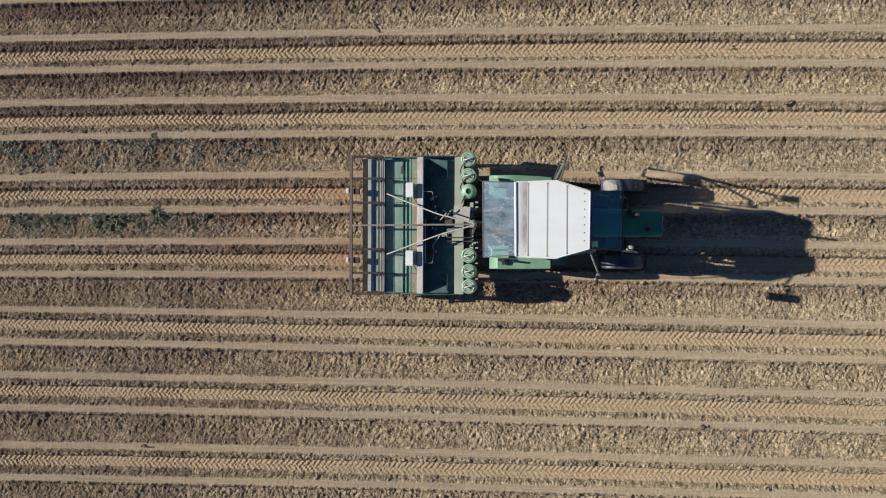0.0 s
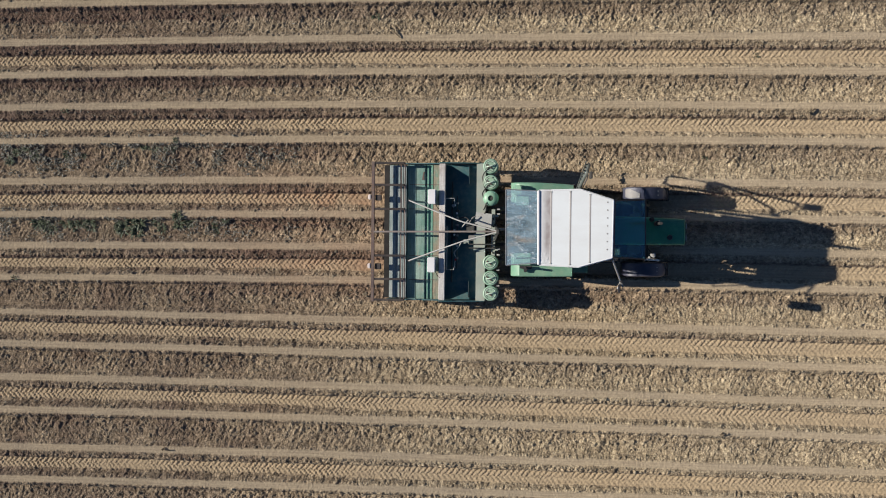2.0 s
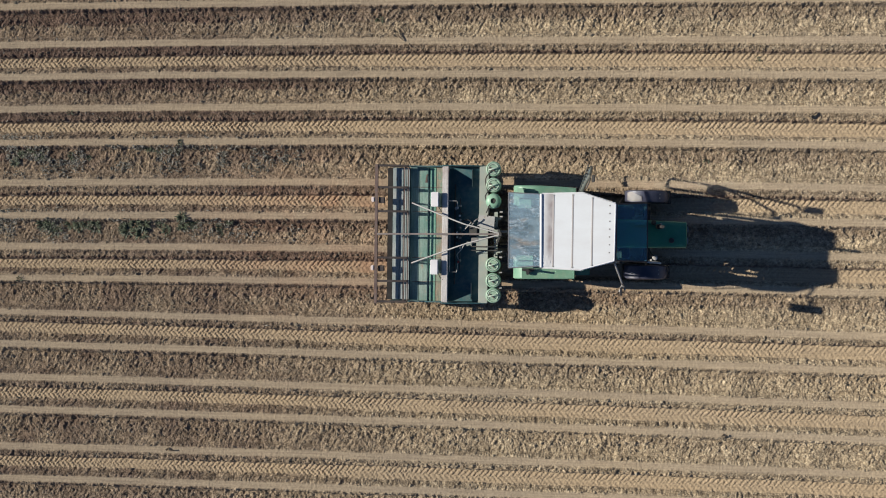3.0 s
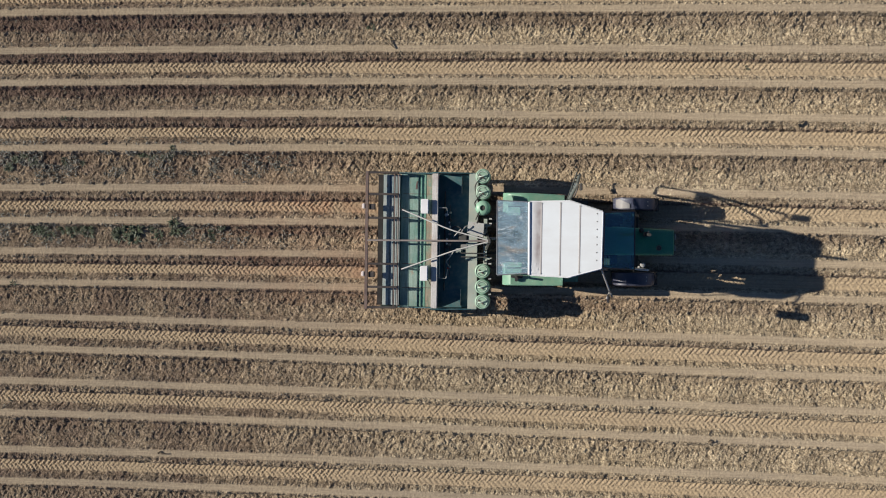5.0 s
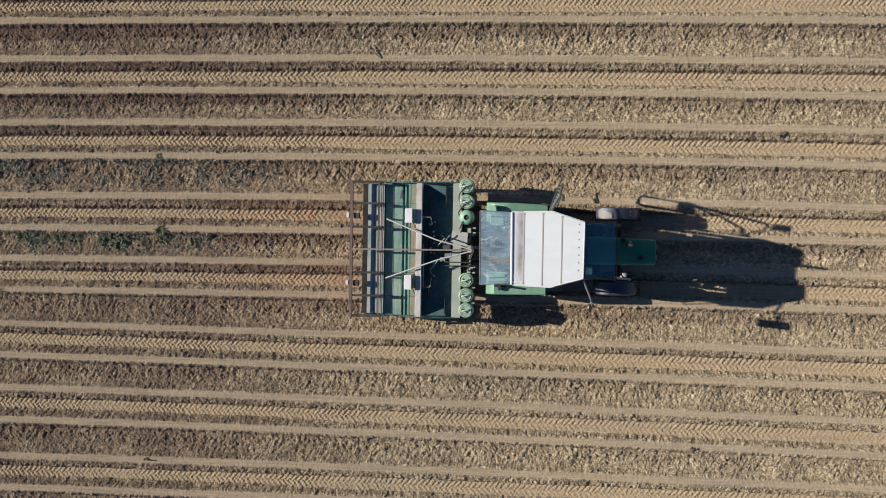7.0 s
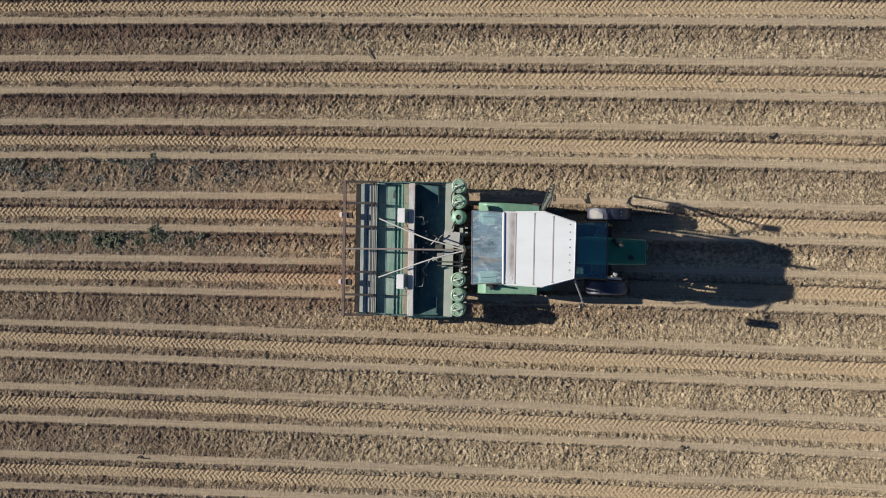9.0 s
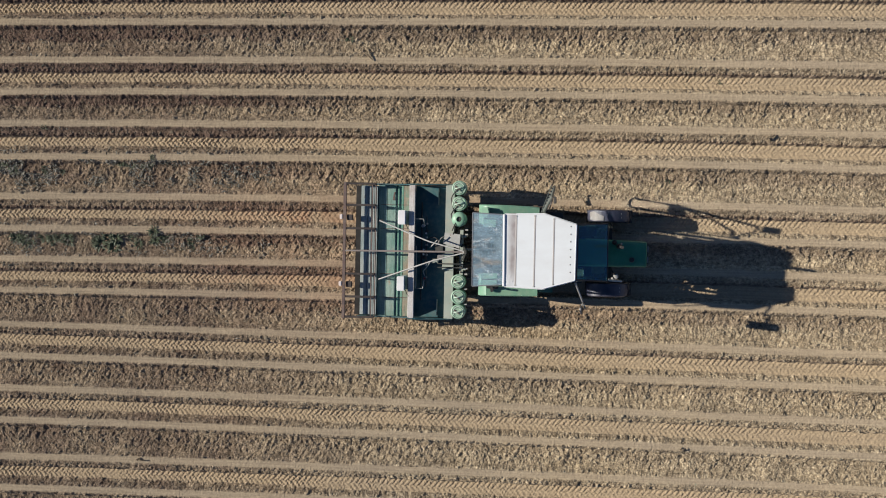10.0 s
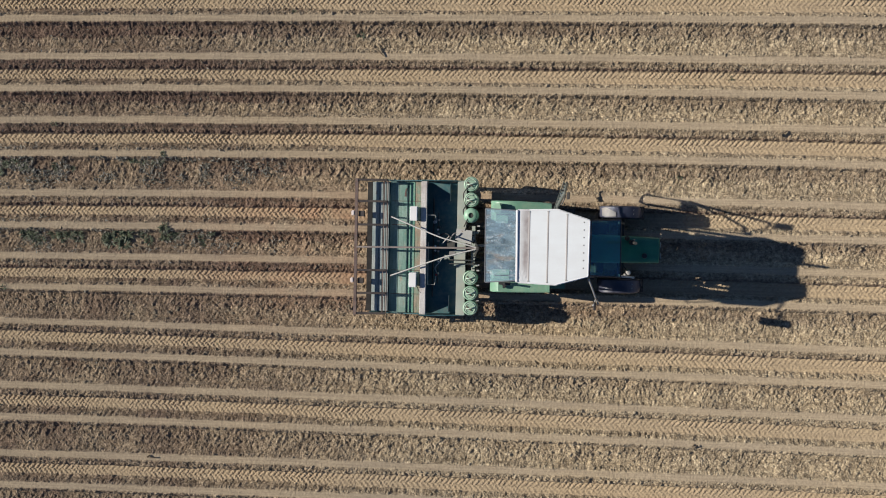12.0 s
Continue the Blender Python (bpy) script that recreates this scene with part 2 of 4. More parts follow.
BARE_WOOD = weathered("bare_brown_board", (0.27, 0.215, 0.165), (0.17, 0.27, 0.215), (0.32, 0.25, 0.19), 0.8, 0.52)
WHITE_WOOD = weathered("worn_white_beam", (0.51, 0.505, 0.50), (0.42, 0.38, 0.36), (0.26, 0.19, 0.15), 0.6, 0.58)
ARM = paint("dark_rusted_steel", (0.032, 0.026, 0.026), (0.09, 0.06, 0.05), wear=0.6, dirt=0.2, rough=0.75)
RIM_PAINT = paint("dusty_pale_rim", (0.40, 0.39, 0.385), (0.30, 0.24, 0.19), wear=0.56, dirt=0.5, rough=0.6)
BAR_STEEL = paint("brown_grey_bar", (0.135, 0.12, 0.12), (0.2, 0.15, 0.12), wear=0.55, dirt=0.35, rough=0.55, metal=0.2)
GREY_GREEN = paint("dusty_grey_green_sheet", (0.255, 0.295, 0.265), (0.3, 0.27, 0.22), wear=0.6, dirt=0.6, rough=0.6)
RUST = paint("rusty_brown_steel", (0.082, 0.058, 0.055), (0.13, 0.07, 0.05), wear=0.55, dirt=0.35, rough=0.75)
STEEL = paint("bare_grey_steel", (0.24, 0.24, 0.235), (0.18, 0.13, 0.1), wear=0.62, dirt=0.4, rough=0.45, metal=0.4)
PLATE = paint("dull_grey_plate", (0.29, 0.30, 0.295), (0.2, 0.16, 0.13), wear=0.6, dirt=0.35, rough=0.5)
PIPE = paint("pale_galvanised_pipe", (0.40, 0.40, 0.385), (0.27, 0.24, 0.2), wear=0.6, dirt=0.35, rough=0.4, metal=0.2)
WHITE = roof_material()
DIRTY_WHITE = paint("dusty_white_paint", (0.33, 0.32, 0.318), (0.33, 0.30, 0.28), wear=0.7, dirt=0.55, rough=0.55, grain=3.5)
LAMP_WHITE = paint("dusty_pinkish_white", (0.55, 0.49, 0.47), (0.4, 0.33, 0.29), wear=0.66, dirt=0.3, rough=0.5)
BOX_WHITE = paint("white_plastic", (0.6, 0.61, 0.63), (0.6, 0.58, 0.55), wear=0.75, dirt=0.2, rough=0.4)
BLACK = paint("black_plastic", (0.02, 0.02, 0.022), (0.08, 0.07, 0.06), wear=0.7, dirt=0.25, rough=0.5)
DOOR_GREY = paint("dusty_grey_door_frame", (0.095, 0.115, 0.105), (0.07, 0.07, 0.07), wear=0.56, dirt=0.4, rough=0.55)
GREY_PLASTIC = paint("grey_plastic", (0.10, 0.115, 0.14), (0.2, 0.19, 0.17), wear=0.7, dirt=0.35, rough=0.6)
RUBBER = paint("tyre_rubber", (0.022, 0.022, 0.023), (0.06, 0.05, 0.04), dust=(0.24, 0.18, 0.12), wear=0.66, dirt=0.6, rough=0.85)
DARK_METAL = paint("oily_dark_castings", (0.03, 0.035, 0.035), (0.09, 0.06, 0.05), wear=0.62, dirt=0.35, rough=0.6)
GUARD = paint("grey_mudguard_plastic", (0.027, 0.032, 0.057), (0.12, 0.12, 0.13), wear=0.7, dirt=0.12, rough=0.5)
SUNLIT_FLAP = paint("dusty_sunlit_plastic", (0.115, 0.115, 0.12), (0.11, 0.11, 0.12), wear=0.66, dirt=0.4, rough=0.6)
GAP_SHADE = paint("black_gap_shade", (0.008, 0.007, 0.007), (0.03, 0.022, 0.02), wear=0.7, dirt=0.06, rough=0.9)
SOOT = paint("sooty_black_metal", (0.015, 0.015, 0.015), (0.05, 0.035, 0.03), wear=0.6, dirt=0.05, rough=0.8)
RED = paint("red_tap_paint", (0.4, 0.03, 0.02), (0.2, 0.1, 0.08), wear=0.7, dirt=0.3)
SEAT = paint("dark_seat_vinyl", (0.03, 0.03, 0.035), (0.1, 0.09, 0.08), wear=0.68, dirt=0.3, rough=0.6)
STRAW = paint("dry_stalk", (0.12, 0.09, 0.06), (0.2, 0.16, 0.1), wear=0.5, dirt=0.3, rough=0.9)
CLEAR = glass_material("dusty_window_glass", (0.72, 0.84, 0.95), 0.12, 0.42, (0.19, 0.30, 0.46))
HAZY = streaked_glass()
TINTED = glass_material("blue_tinted_windscreen", (0.36, 0.96, 1.0), 0.04, 0.065, (0.003, 0.075, 0.34))
MIRROR, _t, _b = graph("mirror_glass")
_b.inputs["Metallic"].default_value, _b.inputs["Roughness"].default_value = 1.0, 0.05
_b.inputs["Base Color"].default_value = (0.8, 0.82, 0.85, 1)

# ---- the field ----
def value_noise(x, y, cell, seed):
    """Smooth lattice noise in 0..1."""
    x, y = x / cell, y / cell
    ix, iy = np.floor(x).astype(np.int64), np.floor(y).astype(np.int64)
    fx, fy = x - ix, y - iy
    fx, fy = fx * fx * (3 - 2 * fx), fy * fy * (3 - 2 * fy)

    def h(a, b):
        n = (a * 374761393 + b * 668265263 + seed * 974634541) & 0x7FFFFFFF
        n = ((n ^ (n >> 13)) * 1274126177) & 0x7FFFFFFF
        return ((n ^ (n >> 16)) & 0xFFFF) / 65535.0

    return (h(ix, iy) * (1 - fx) + h(ix + 1, iy) * fx) * (1 - fy) + (h(ix, iy + 1) * (1 - fx) + h(ix + 1, iy + 1) * fx) * fy


def crumbs(x, y, cell, seed):
    """Rounded lumps packed side by side, one to a cell, each of its own height; 0..1."""
    gx, gy = x / cell, y / cell
    ix, iy = np.floor(gx).astype(np.int64), np.floor(gy).astype(np.int64)
    top = np.zeros_like(gx)

    def h(a, b, k):
        n = (a * 374761393 + b * 668265263 + (seed + k) * 974634541) & 0x7FFFFFFF
        n = ((n ^ (n >> 13)) * 1274126177) & 0x7FFFFFFF
        return ((n ^ (n >> 16)) & 0xFFFF) / 65535.0

    for dx in (-1, 0, 1):
        for dy in (-1, 0, 1):
            a, b = ix + dx, iy + dy
            turn = h(a, b, 3) * 3.14159
            ex, ey = gx - a - h(a, b, 0), gy - b - h(a, b, 1)
            lx, ly = ex * np.cos(turn) + ey * np.sin(turn), (ey * np.cos(turn) - ex * np.sin(turn)) * 1.9
            size = 0.35 + 0.6 * h(a, b, 2)
            far = np.maximum(np.maximum(np.abs(lx), np.abs(ly)), 0.72 * np.abs(lx + ly * 0.8)) / size
            round_top = np.sqrt(np.maximum(0.0, 1 - far * far))
            top = np.maximum(top, size * (0.45 * round_top + 0.55 * np.clip(1.9 * (1 - far), 0, 1 + 0.4 * (h(a, b, 4) - 0.5) * lx)))
    return top


# four sown rows to a pass, 0.75 m apart; wheels ran in the first and third gap of each pass
SOWN = [-7.83, -7.085, -6.340, -5.608, -4.827, -4.092, -3.341, -2.602, -1.684, -0.934, -0.208, 0.550, 1.458, 2.223, 2.953, 3.687, 4.563, 5.315, 6.06, 6.80]
PASS = 3.13
BANDS = sorted(SOWN + [y + side * k * PASS for k in range(1, 11) for side, four in ((-1, SOWN[:4]), (1, SOWN[-4:])) for y in four])
HALF = 0.092  # half the width of a pressed row


def bend(x, y):
    """How far the rows wander sideways from straight lines: a slant and a bow that change from row to row."""
    at = [-6.34, -5.61, -4.83, -2.60, -1.68, -0.21, 0.55, 2.22, 4.56]
    slant = np.interp(y, at, [0.0015, -0.0014, -0.0076, -0.0080, -0.0031, -0.0014, -0.0022, -0.0046, -0.0014])
    bow = np.interp(y, at, [-0.008, -0.013, -0.012, -0.001, -0.020, -0.020, -0.023, -0.024, -0.012])
    x = np.clip(x, -15, 11)
    return slant * x + bow * (x / 6) ** 2


def field(x, y, detail=True):
    """Height, and the weights of wheel track, loose clods, damp earth and dark earth with painted shade."""
    v = y - bend(x, y) + 0.012 * (value_noise(x, y * 0.3, 0.9, 5) - 0.5) + 0.022 * (value_noise(x, y, 0.07, 6) - 0.5)
    b = np.array(BANDS)
    i = np.clip(np.searchsorted(b, v) - 1, 0, len(b) - 2)
    lo, hi = b[i], b[i + 1]
    tracked = (i % 4 == 0) | (i % 4 == 2)
    edge = np.minimum(v - lo, hi - v) - HALF  # below 0 on a pressed row
    near = np.interp(x, [-6.5, -3.0], [0.0, 1.0])
    mid = (lo + hi) / 2 + np.where(tracked, np.where(v > -2, -0.03 - 0.02 * near, 0.0 - 0.02 * near), -0.03)
    half = np.where(v > -2, 0.118 + 0.042 * near, 0.13 + 0.03 * near)
    u = v - mid
    shoulder = np.clip(edge / np.where(u > 0, 0.085, 0.12), 0, 1)
    shoulder = shoulder * shoulder * (3 - 2 * shoulder)
    row = np.clip(-edge / 0.03, 0, 1)
    track = np.where(tracked, np.clip((half + 0.012 * (value_noise(x, y, 0.09, 26) - 0.5) * 2 - np.abs(u)) / 0.022, 0, 1), 0.0)
    rough = (1 - row) * (1 - track)
    # the wheel cut a steep wall on one side of its track
    wall = np.clip((half + 0.016 - u) / 0.045, 0, 1)
    shoulder = np.where(tracked & (u > 0), 0.3 * shoulder + 0.7 * wall, shoulder)
    z = 0.12 - np.where(tracked, 0.135, 0.095) * shoulder
    if not detail:
        return z, track, rough, x * 0, x * 0
    # pressed row: faint long streaks
    z = z + row * (0.009 * (value_noise(x * 0.08, y, 0.03, 11) - 0.5) + 0.007 * (value_noise(x, y, 0.035, 13) - 0.5) + 0.010 * (value_noise(x, y, 0.45, 12) - 0.5))
    # tread prints of the tyres, staggered left and right
    wob = 0.02 * (value_noise(x, y, 0.5, 21) - 0.5) + 0.02 * (value_noise(x, y, 0.1, 24) - 0.5)
    p = (x + wob - 0.8 * np.abs(u)) / 0.121 + np.where(u > 0, 0.0, 0.5)
    lug = np.clip(1.7 * (0.5 + 0.5 * np.cos(2 * np.pi * p)) - 0.25, 0, 1)
    # the front wheel's finer print shows through here and there, running the other way
    q = (x + 0.7 * wob + 0.6 * np.abs(u - 0.02)) / 0.071 + np.where(u > 0.02, 0.0, 0.5)
    cross = 0.5 + 0.5 * np.cos(2 * np.pi * q)
    lug = lug * (0.66 + 0.34 * cross) + 0.34 * cross * value_noise(x, y, 0.25, 27)
    lug = lug * np.where(u > 0.0, 1.15, 1.0 - 0.35 * near)
    fresh = (0.35 + 0.8 * value_noise(x, y * 0.5, 1.1, 22)) * (0.6 + 0.55 * value_noise(x, y, 0.14, 25)) * np.clip(1.05 - 0.03 * x, 0.75, 1.3)
    z = z + track * (0.018 * lug * fresh + 0.011 * (value_noise(x, y, 0.04, 23) - 0.5) - 0.012)
    # loose earth: coarse clods towards the upper side of each furrow, finer crumbs towards the lower, stubble strokes across
    loose = np.clip(0.64 + 0.008 * x, 0.55, 0.68) * (0.55 + 0.8 * value_noise(x, y, 0.8, 35))
    upper = np.where(tracked, 0.5, np.clip(0.5 + u / 0.42, 0, 1))
    coarse = np.clip(1.2 * value_noise(x, y * 1.5, 0.4, 37) - 0.85 + 1.35 * upper, 0, 1)
    fine = 0.040 * (np.maximum(crumbs(x, y, 0.045, 32), 0.28 + 0.25 * value_noise(x, y, 0.03, 42)) - 0.5)
    heavy = 0.042 * (np.maximum(crumbs(x, y, 0.075, 38), 0.3) - 0.5) + 0.052 * (np.maximum(crumbs(x, y, 0.125, 36), 0.28) - 0.45)
    along, across = 0.5 * x + 0.866 * y, 0.866 * x - 0.5 * y
    back_along, back_across = 0.77 * x - 0.64 * y, 0.64 * x + 0.77 * y
    strokes = 0.036 * (value_noise(along * 0.42, across, 0.05, 43) - 0.5) + 0.026 * (value_noise(back_along * 0.45, back_across, 0.042, 44) - 0.5)
    lumps = 0.03 * (value_noise(x, y, 0.15, 31) - 0.5) + loose * (fine * (1.1 - 0.5 * coarse) + heavy * (0.2 + 0.9 * coarse)) + strokes * (1.0 - 0.3 * coarse) + 0.014 * (value_noise(x, y, 0.034, 33) - 0.5)
    lumps = lumps * np.where(tracked, 1.0, 0.6 + 0.52 * upper)
    # crumbled teeth along the edges of the pressed rows
    teeth = np.clip(1 - np.abs(edge - 0.025) / 0.03, 0, 1) * (0.5 + 0.5 * np.cos(2 * np.pi * (x + 0.03 * value_noise(x, y, 0.2, 39)) / 0.062))
    lumps = lumps + 0.012 * teeth
    # clods heaped on the lip above the wheel track
    lip = np.where(tracked, np.clip(1.5 - 1.5 * np.abs(u - half - 0.035) / 0.05, 0, 1), 0.0)
    lumps = lumps * (1 + 0.6 * lip) + 0.055 * lip * (np.maximum(crumbs(x, y, 0.085, 40), 0.2) - 0.5)
    swell = 0.05 * (value_noise(x, y, 0.6, 34) - 0.5)
    calm = np.interp(x, [-8.0, 0.0, 6.0], [0.98, 0.98, 0.76]) * np.where(u > 0.16, 0.72, 1.0)
    z = z + rough * (calm * lumps + swell) * np.where(tracked, 0.8, 1.0)
    damp = np.exp(-((y + 0.72) / 1.75) ** 4) * np.clip((x + 9.5) / 4.0, 0, 1) * np.clip((3.6 - x) / 4.0, 0, 1) * np.maximum(track * np.clip((0.6 - x) / 1.5, 0, 1), 0.42 + 0.1 * row)
    damp = damp * (0.25 + 0.75 * value_noise(x, y, 0.25, 41)) * 0.72
    # darker colour on each furrow's upper side: thrown-up earth with shade painted in
    earth_and_shade = rough * np.clip((v - mid) / 0.12 + 0.2 + 1.2 * (value_noise(x, y * 0.6, 0.35, 61) - 0.5), 0, 1) * (0.35 + 0.65 * value_noise(x * 0.4, y, 1.3, 62))
    earth_and_shade = np.maximum(earth_and_shade, np.where(tracked & (u < 0), (0.45 + 0.35 * (u > -half - 0.06)) * rough * value_noise(x, y, 0.3, 63), 0))
    earth_and_shade = np.maximum(earth_and_shade, np.interp(x, [-4.0, 1.0], [1.15, 0.45]) * lip * rough * (0.35 + 0.75 * value_noise(x * 0.6, y, 0.22, 64)))
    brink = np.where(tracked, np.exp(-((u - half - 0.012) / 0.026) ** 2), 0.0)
    earth_and_shade = np.maximum(earth_and_shade, brink * (0.55 + 0.6 * value_noise(x, y * 0.7, 0.13, 67)))
    earth_and_shade = earth_and_shade * np.interp(y, [-4.0, -2.0, 1.5, 3.0], [0.24, 1.14, 1.14, 1.2])
    earth_and_shade = earth_and_shade * np.interp(x, [0.0, 6.0], [1.0, 0.8]) * np.clip(1.0 - (x + 7) / 11, np.where(tracked, np.where(u > 0, np.where(u > half + 0.05, 0.45, 1.0), 0.3), 0.65 * np.clip(u / 0.14 + 0.1, 0, 1)), 1.0)
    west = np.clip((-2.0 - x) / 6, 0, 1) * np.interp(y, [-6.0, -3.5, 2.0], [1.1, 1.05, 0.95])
    earth_and_shade = np.maximum(earth_and_shade, (0.08 + 0.92 * rough) * west * (0.32 + 0.5 * value_noise(x, y, 0.5, 65)))
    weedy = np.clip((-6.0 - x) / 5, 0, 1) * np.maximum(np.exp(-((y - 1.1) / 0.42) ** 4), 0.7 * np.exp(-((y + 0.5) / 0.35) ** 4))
    earth_and_shade = np.maximum(earth_and_shade, rough * weedy * (0.3 + 0.4 * value_noise(x, y, 0.33, 66)))
    return z, track, rough, damp, earth_and_shade


X0, X1, Y0, Y1 = -13.5, 8.2, -7.2, 5.3


def build_ground():
    blocks = []

    def grid(xs, ys, detail):
        gx, gy = np.meshgrid(xs, ys)
        blocks.append((gx, gy, *field(gx, gy, detail)))

    grid(np.arange(X0, X1 + 0.001, 0.0165), np.arange(Y0, Y1 + 0.001, 0.015), True)
    outer_y = sorted(set([y + d for y in BANDS for d in (-0.2, -0.092, 0.0, 0.092, 0.2)]))
    far = np.array([y for y in outer_y if abs(y) < 40])
    grid(np.linspace(-60, X0, 31), far, False)
    grid(np.linspace(X1, 60, 34), far, False)
    middle = np.linspace(X0, X1, 16)
    grid(middle, np.append(far[far < Y0], Y0), False)
    grid(middle, np.append(Y1, far[far > Y1]), False)
    for ax, bx, ay, by in ((-1500, -60, -1500, 1500), (60, 1500, -1500, 1500), (-60, 60, -1500, far[0]), (-60, 60, far[-1], 1500)):
        grid(np.linspace(ax, bx, 9), np.linspace(ay, by, 9), False)
        blocks[-1][2][:] = 0.03
    co, quads, col, start = [], [], [], 0
    for gx, gy, z, track, rough, damp, earth_and_shade in blocks:
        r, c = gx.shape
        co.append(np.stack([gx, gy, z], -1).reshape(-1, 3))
        col.append(np.stack([track, rough, damp, earth_and_shade], -1).reshape(-1, 4))
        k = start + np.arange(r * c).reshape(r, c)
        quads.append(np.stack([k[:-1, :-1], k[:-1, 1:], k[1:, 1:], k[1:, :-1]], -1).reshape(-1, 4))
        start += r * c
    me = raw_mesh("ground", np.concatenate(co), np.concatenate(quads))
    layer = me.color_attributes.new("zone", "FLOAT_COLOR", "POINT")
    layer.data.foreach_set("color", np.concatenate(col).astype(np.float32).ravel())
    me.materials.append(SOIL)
    return tagged(new("ground", me), "ploughed tan field with pressed seed rows, tyre tracks and loose clods", "field", kind="structure")


def raw_mesh(name, co, faces):
    me = bpy.data.meshes.new(name)
    n = faces.shape[1]
    me.vertices.add(len(co))
    me.vertices.foreach_set("co", co.astype(np.float32).ravel())
    me.loops.add(faces.size)
    me.loops.foreach_set("vertex_index", faces.astype(np.int32).ravel())
    me.polygons.add(len(faces))
    me.polygons.foreach_set("loop_start", np.arange(0, faces.size, n, dtype=np.int32))
    me.polygons.foreach_set("loop_total", np.full(len(faces), n, dtype=np.int32))
    me.attributes.new("sharp_face", "BOOLEAN", "FACE").data.foreach_set("value", np.ones(len(faces), dtype=bool))
    me.update(calc_edges=True)
    me.validate()
    return me


def build_clods():
    """Loose lumps of earth in the furrows, each a dented, rotated little stone shape."""
    rng = np.random.default_rng(7)
    ball = bmesh.new()
    bmesh.ops.create_icosphere(ball, subdivisions=1, radius=1)
    v = np.array([p.co[:] for p in ball.verts])
    f = np.array([[q.index for q in p.verts] for p in ball.faces])
    ball.free()
    n = 74000
    x, y = rng.uniform(X0, X1, n), rng.uniform(Y0, Y1, n)
    z, track, rough, damp, earth_and_shade = field(x, y, True)
    patch = 0.35 + 0.9 * value_noise(x, y, 0.5, 51)
    keep = rng.uniform(0, 1, n) < np.clip(rough * patch, 0, 1) * 0.85 + track * 0.05 + 0.012
    x, y, z, rough, earth_and_shade = x[keep], y[keep], z[keep], rough[keep], earth_and_shade[keep]
    n = len(x)
    size = np.clip(rng.lognormal(-4.4, 0.5, n), 0.006, 0.038) * (0.45 + 0.55 * rough)
    shape = v[None] * (1 + rng.uniform(-0.32, 0.32, (n, 12, 1))) * (size[:, None] * rng.uniform(0.65, 1.25, (n, 3)))[:, None]
    a = rng.uniform(0, 6.283, n)
    ca, sa = np.cos(a)[:, None], np.sin(a)[:, None]
    co = np.stack([shape[..., 0] * ca - shape[..., 1] * sa + x[:, None], shape[..., 0] * sa + shape[..., 1] * ca + y[:, None], shape[..., 2] * 0.6 + (z + size * 0.1)[:, None]], -1)
    faces = (f[None] + 12 * np.arange(n)[:, None, None]).reshape(-1, 3)
    me = raw_mesh("clods", co.reshape(-1, 3), faces)
    me.attributes.new("zone", "FLOAT", "POINT").data.foreach_set("value", np.repeat(earth_and_shade, 12).astype(np.float32))
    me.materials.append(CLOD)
    tagged(new("clods", me), "loose dry tan earth clods lying in the furrows", "clods", kind="stuff")


build_ground()
build_clods()

# ---- building blocks ----
def thing(name, at, label, category, group=""):
    ob = new(name)
    ob.location = at
    ob.empty_display_size = 0.2
    return tagged(ob, label, category, group)


def part(name, bm, material, parent, label=""):
    """Links a bmesh, drawn in world places, as one mesh under a thing or a part."""
    top = parent
    while top.parent:
        top = top.parent
    bmesh.ops.recalc_face_normals(bm, faces=bm.faces)
    bm.transform(Matrix.Translation(-top.location))
    me = bpy.data.meshes.new(name)
    bm.to_mesh(me)
    bm.free()
    me.materials.append(material)
    for p in me.polygons:
        p.use_smooth = True
    me.set_sharp_from_angle(angle=radians(35))
    ob = new(name, me)
    ob.parent = parent
    if label:
        tagged(ob, label)
    return ob


def box(x0, x1, y0, y1, z0, z1, bevel=0.012, bm=None, segments=2):
    bm = bm or bmesh.new()
    made = bmesh.ops.create_cube(bm, size=1, matrix=Matrix.LocRotScale(((x0 + x1) / 2, (y0 + y1) / 2, (z0 + z1) / 2), None, (abs(x1 - x0), abs(y1 - y0), abs(z1 - z0))))
    if bevel:
        edges = list({e for v in made["verts"] for e in v.link_edges})
        bmesh.ops.bevel(bm, geom=edges, offset=min(bevel, 0.45 * min(abs(x1 - x0), abs(y1 - y0), abs(z1 - z0))), segments=segments, affect="EDGES")
    return bm


def rod(a, b, r, bm=None, n=10, r2=None):
    bm = bm or bmesh.new()
    a, b = Vector(a), Vector(b)
    turn = (b - a).to_track_quat("Z", "Y").to_matrix().to_4x4()
    bmesh.ops.create_cone(bm, cap_ends=True, segments=n, radius1=r, radius2=r if r2 is None else r2, depth=(b - a).length, matrix=Matrix.Translation((a + b) / 2) @ turn)
    return bm


def beam(a, b, w, h, bm=None, bevel=0.006):
    """A square bar from a to b."""
    bm = bm or bmesh.new()
    a, b = Vector(a), Vector(b)
    turn = (b - a).to_track_quat("X", "Z").to_matrix().to_4x4()
    made = bmesh.ops.create_cube(bm, size=1, matrix=Matrix.Translation((a + b) / 2) @ turn @ Matrix.Diagonal(((b - a).length, w, h, 1)))
    if bevel:
        bmesh.ops.bevel(bm, geom=list({e for v in made["verts"] for e in v.link_edges}), offset=bevel, segments=1, affect="EDGES")
    return bm


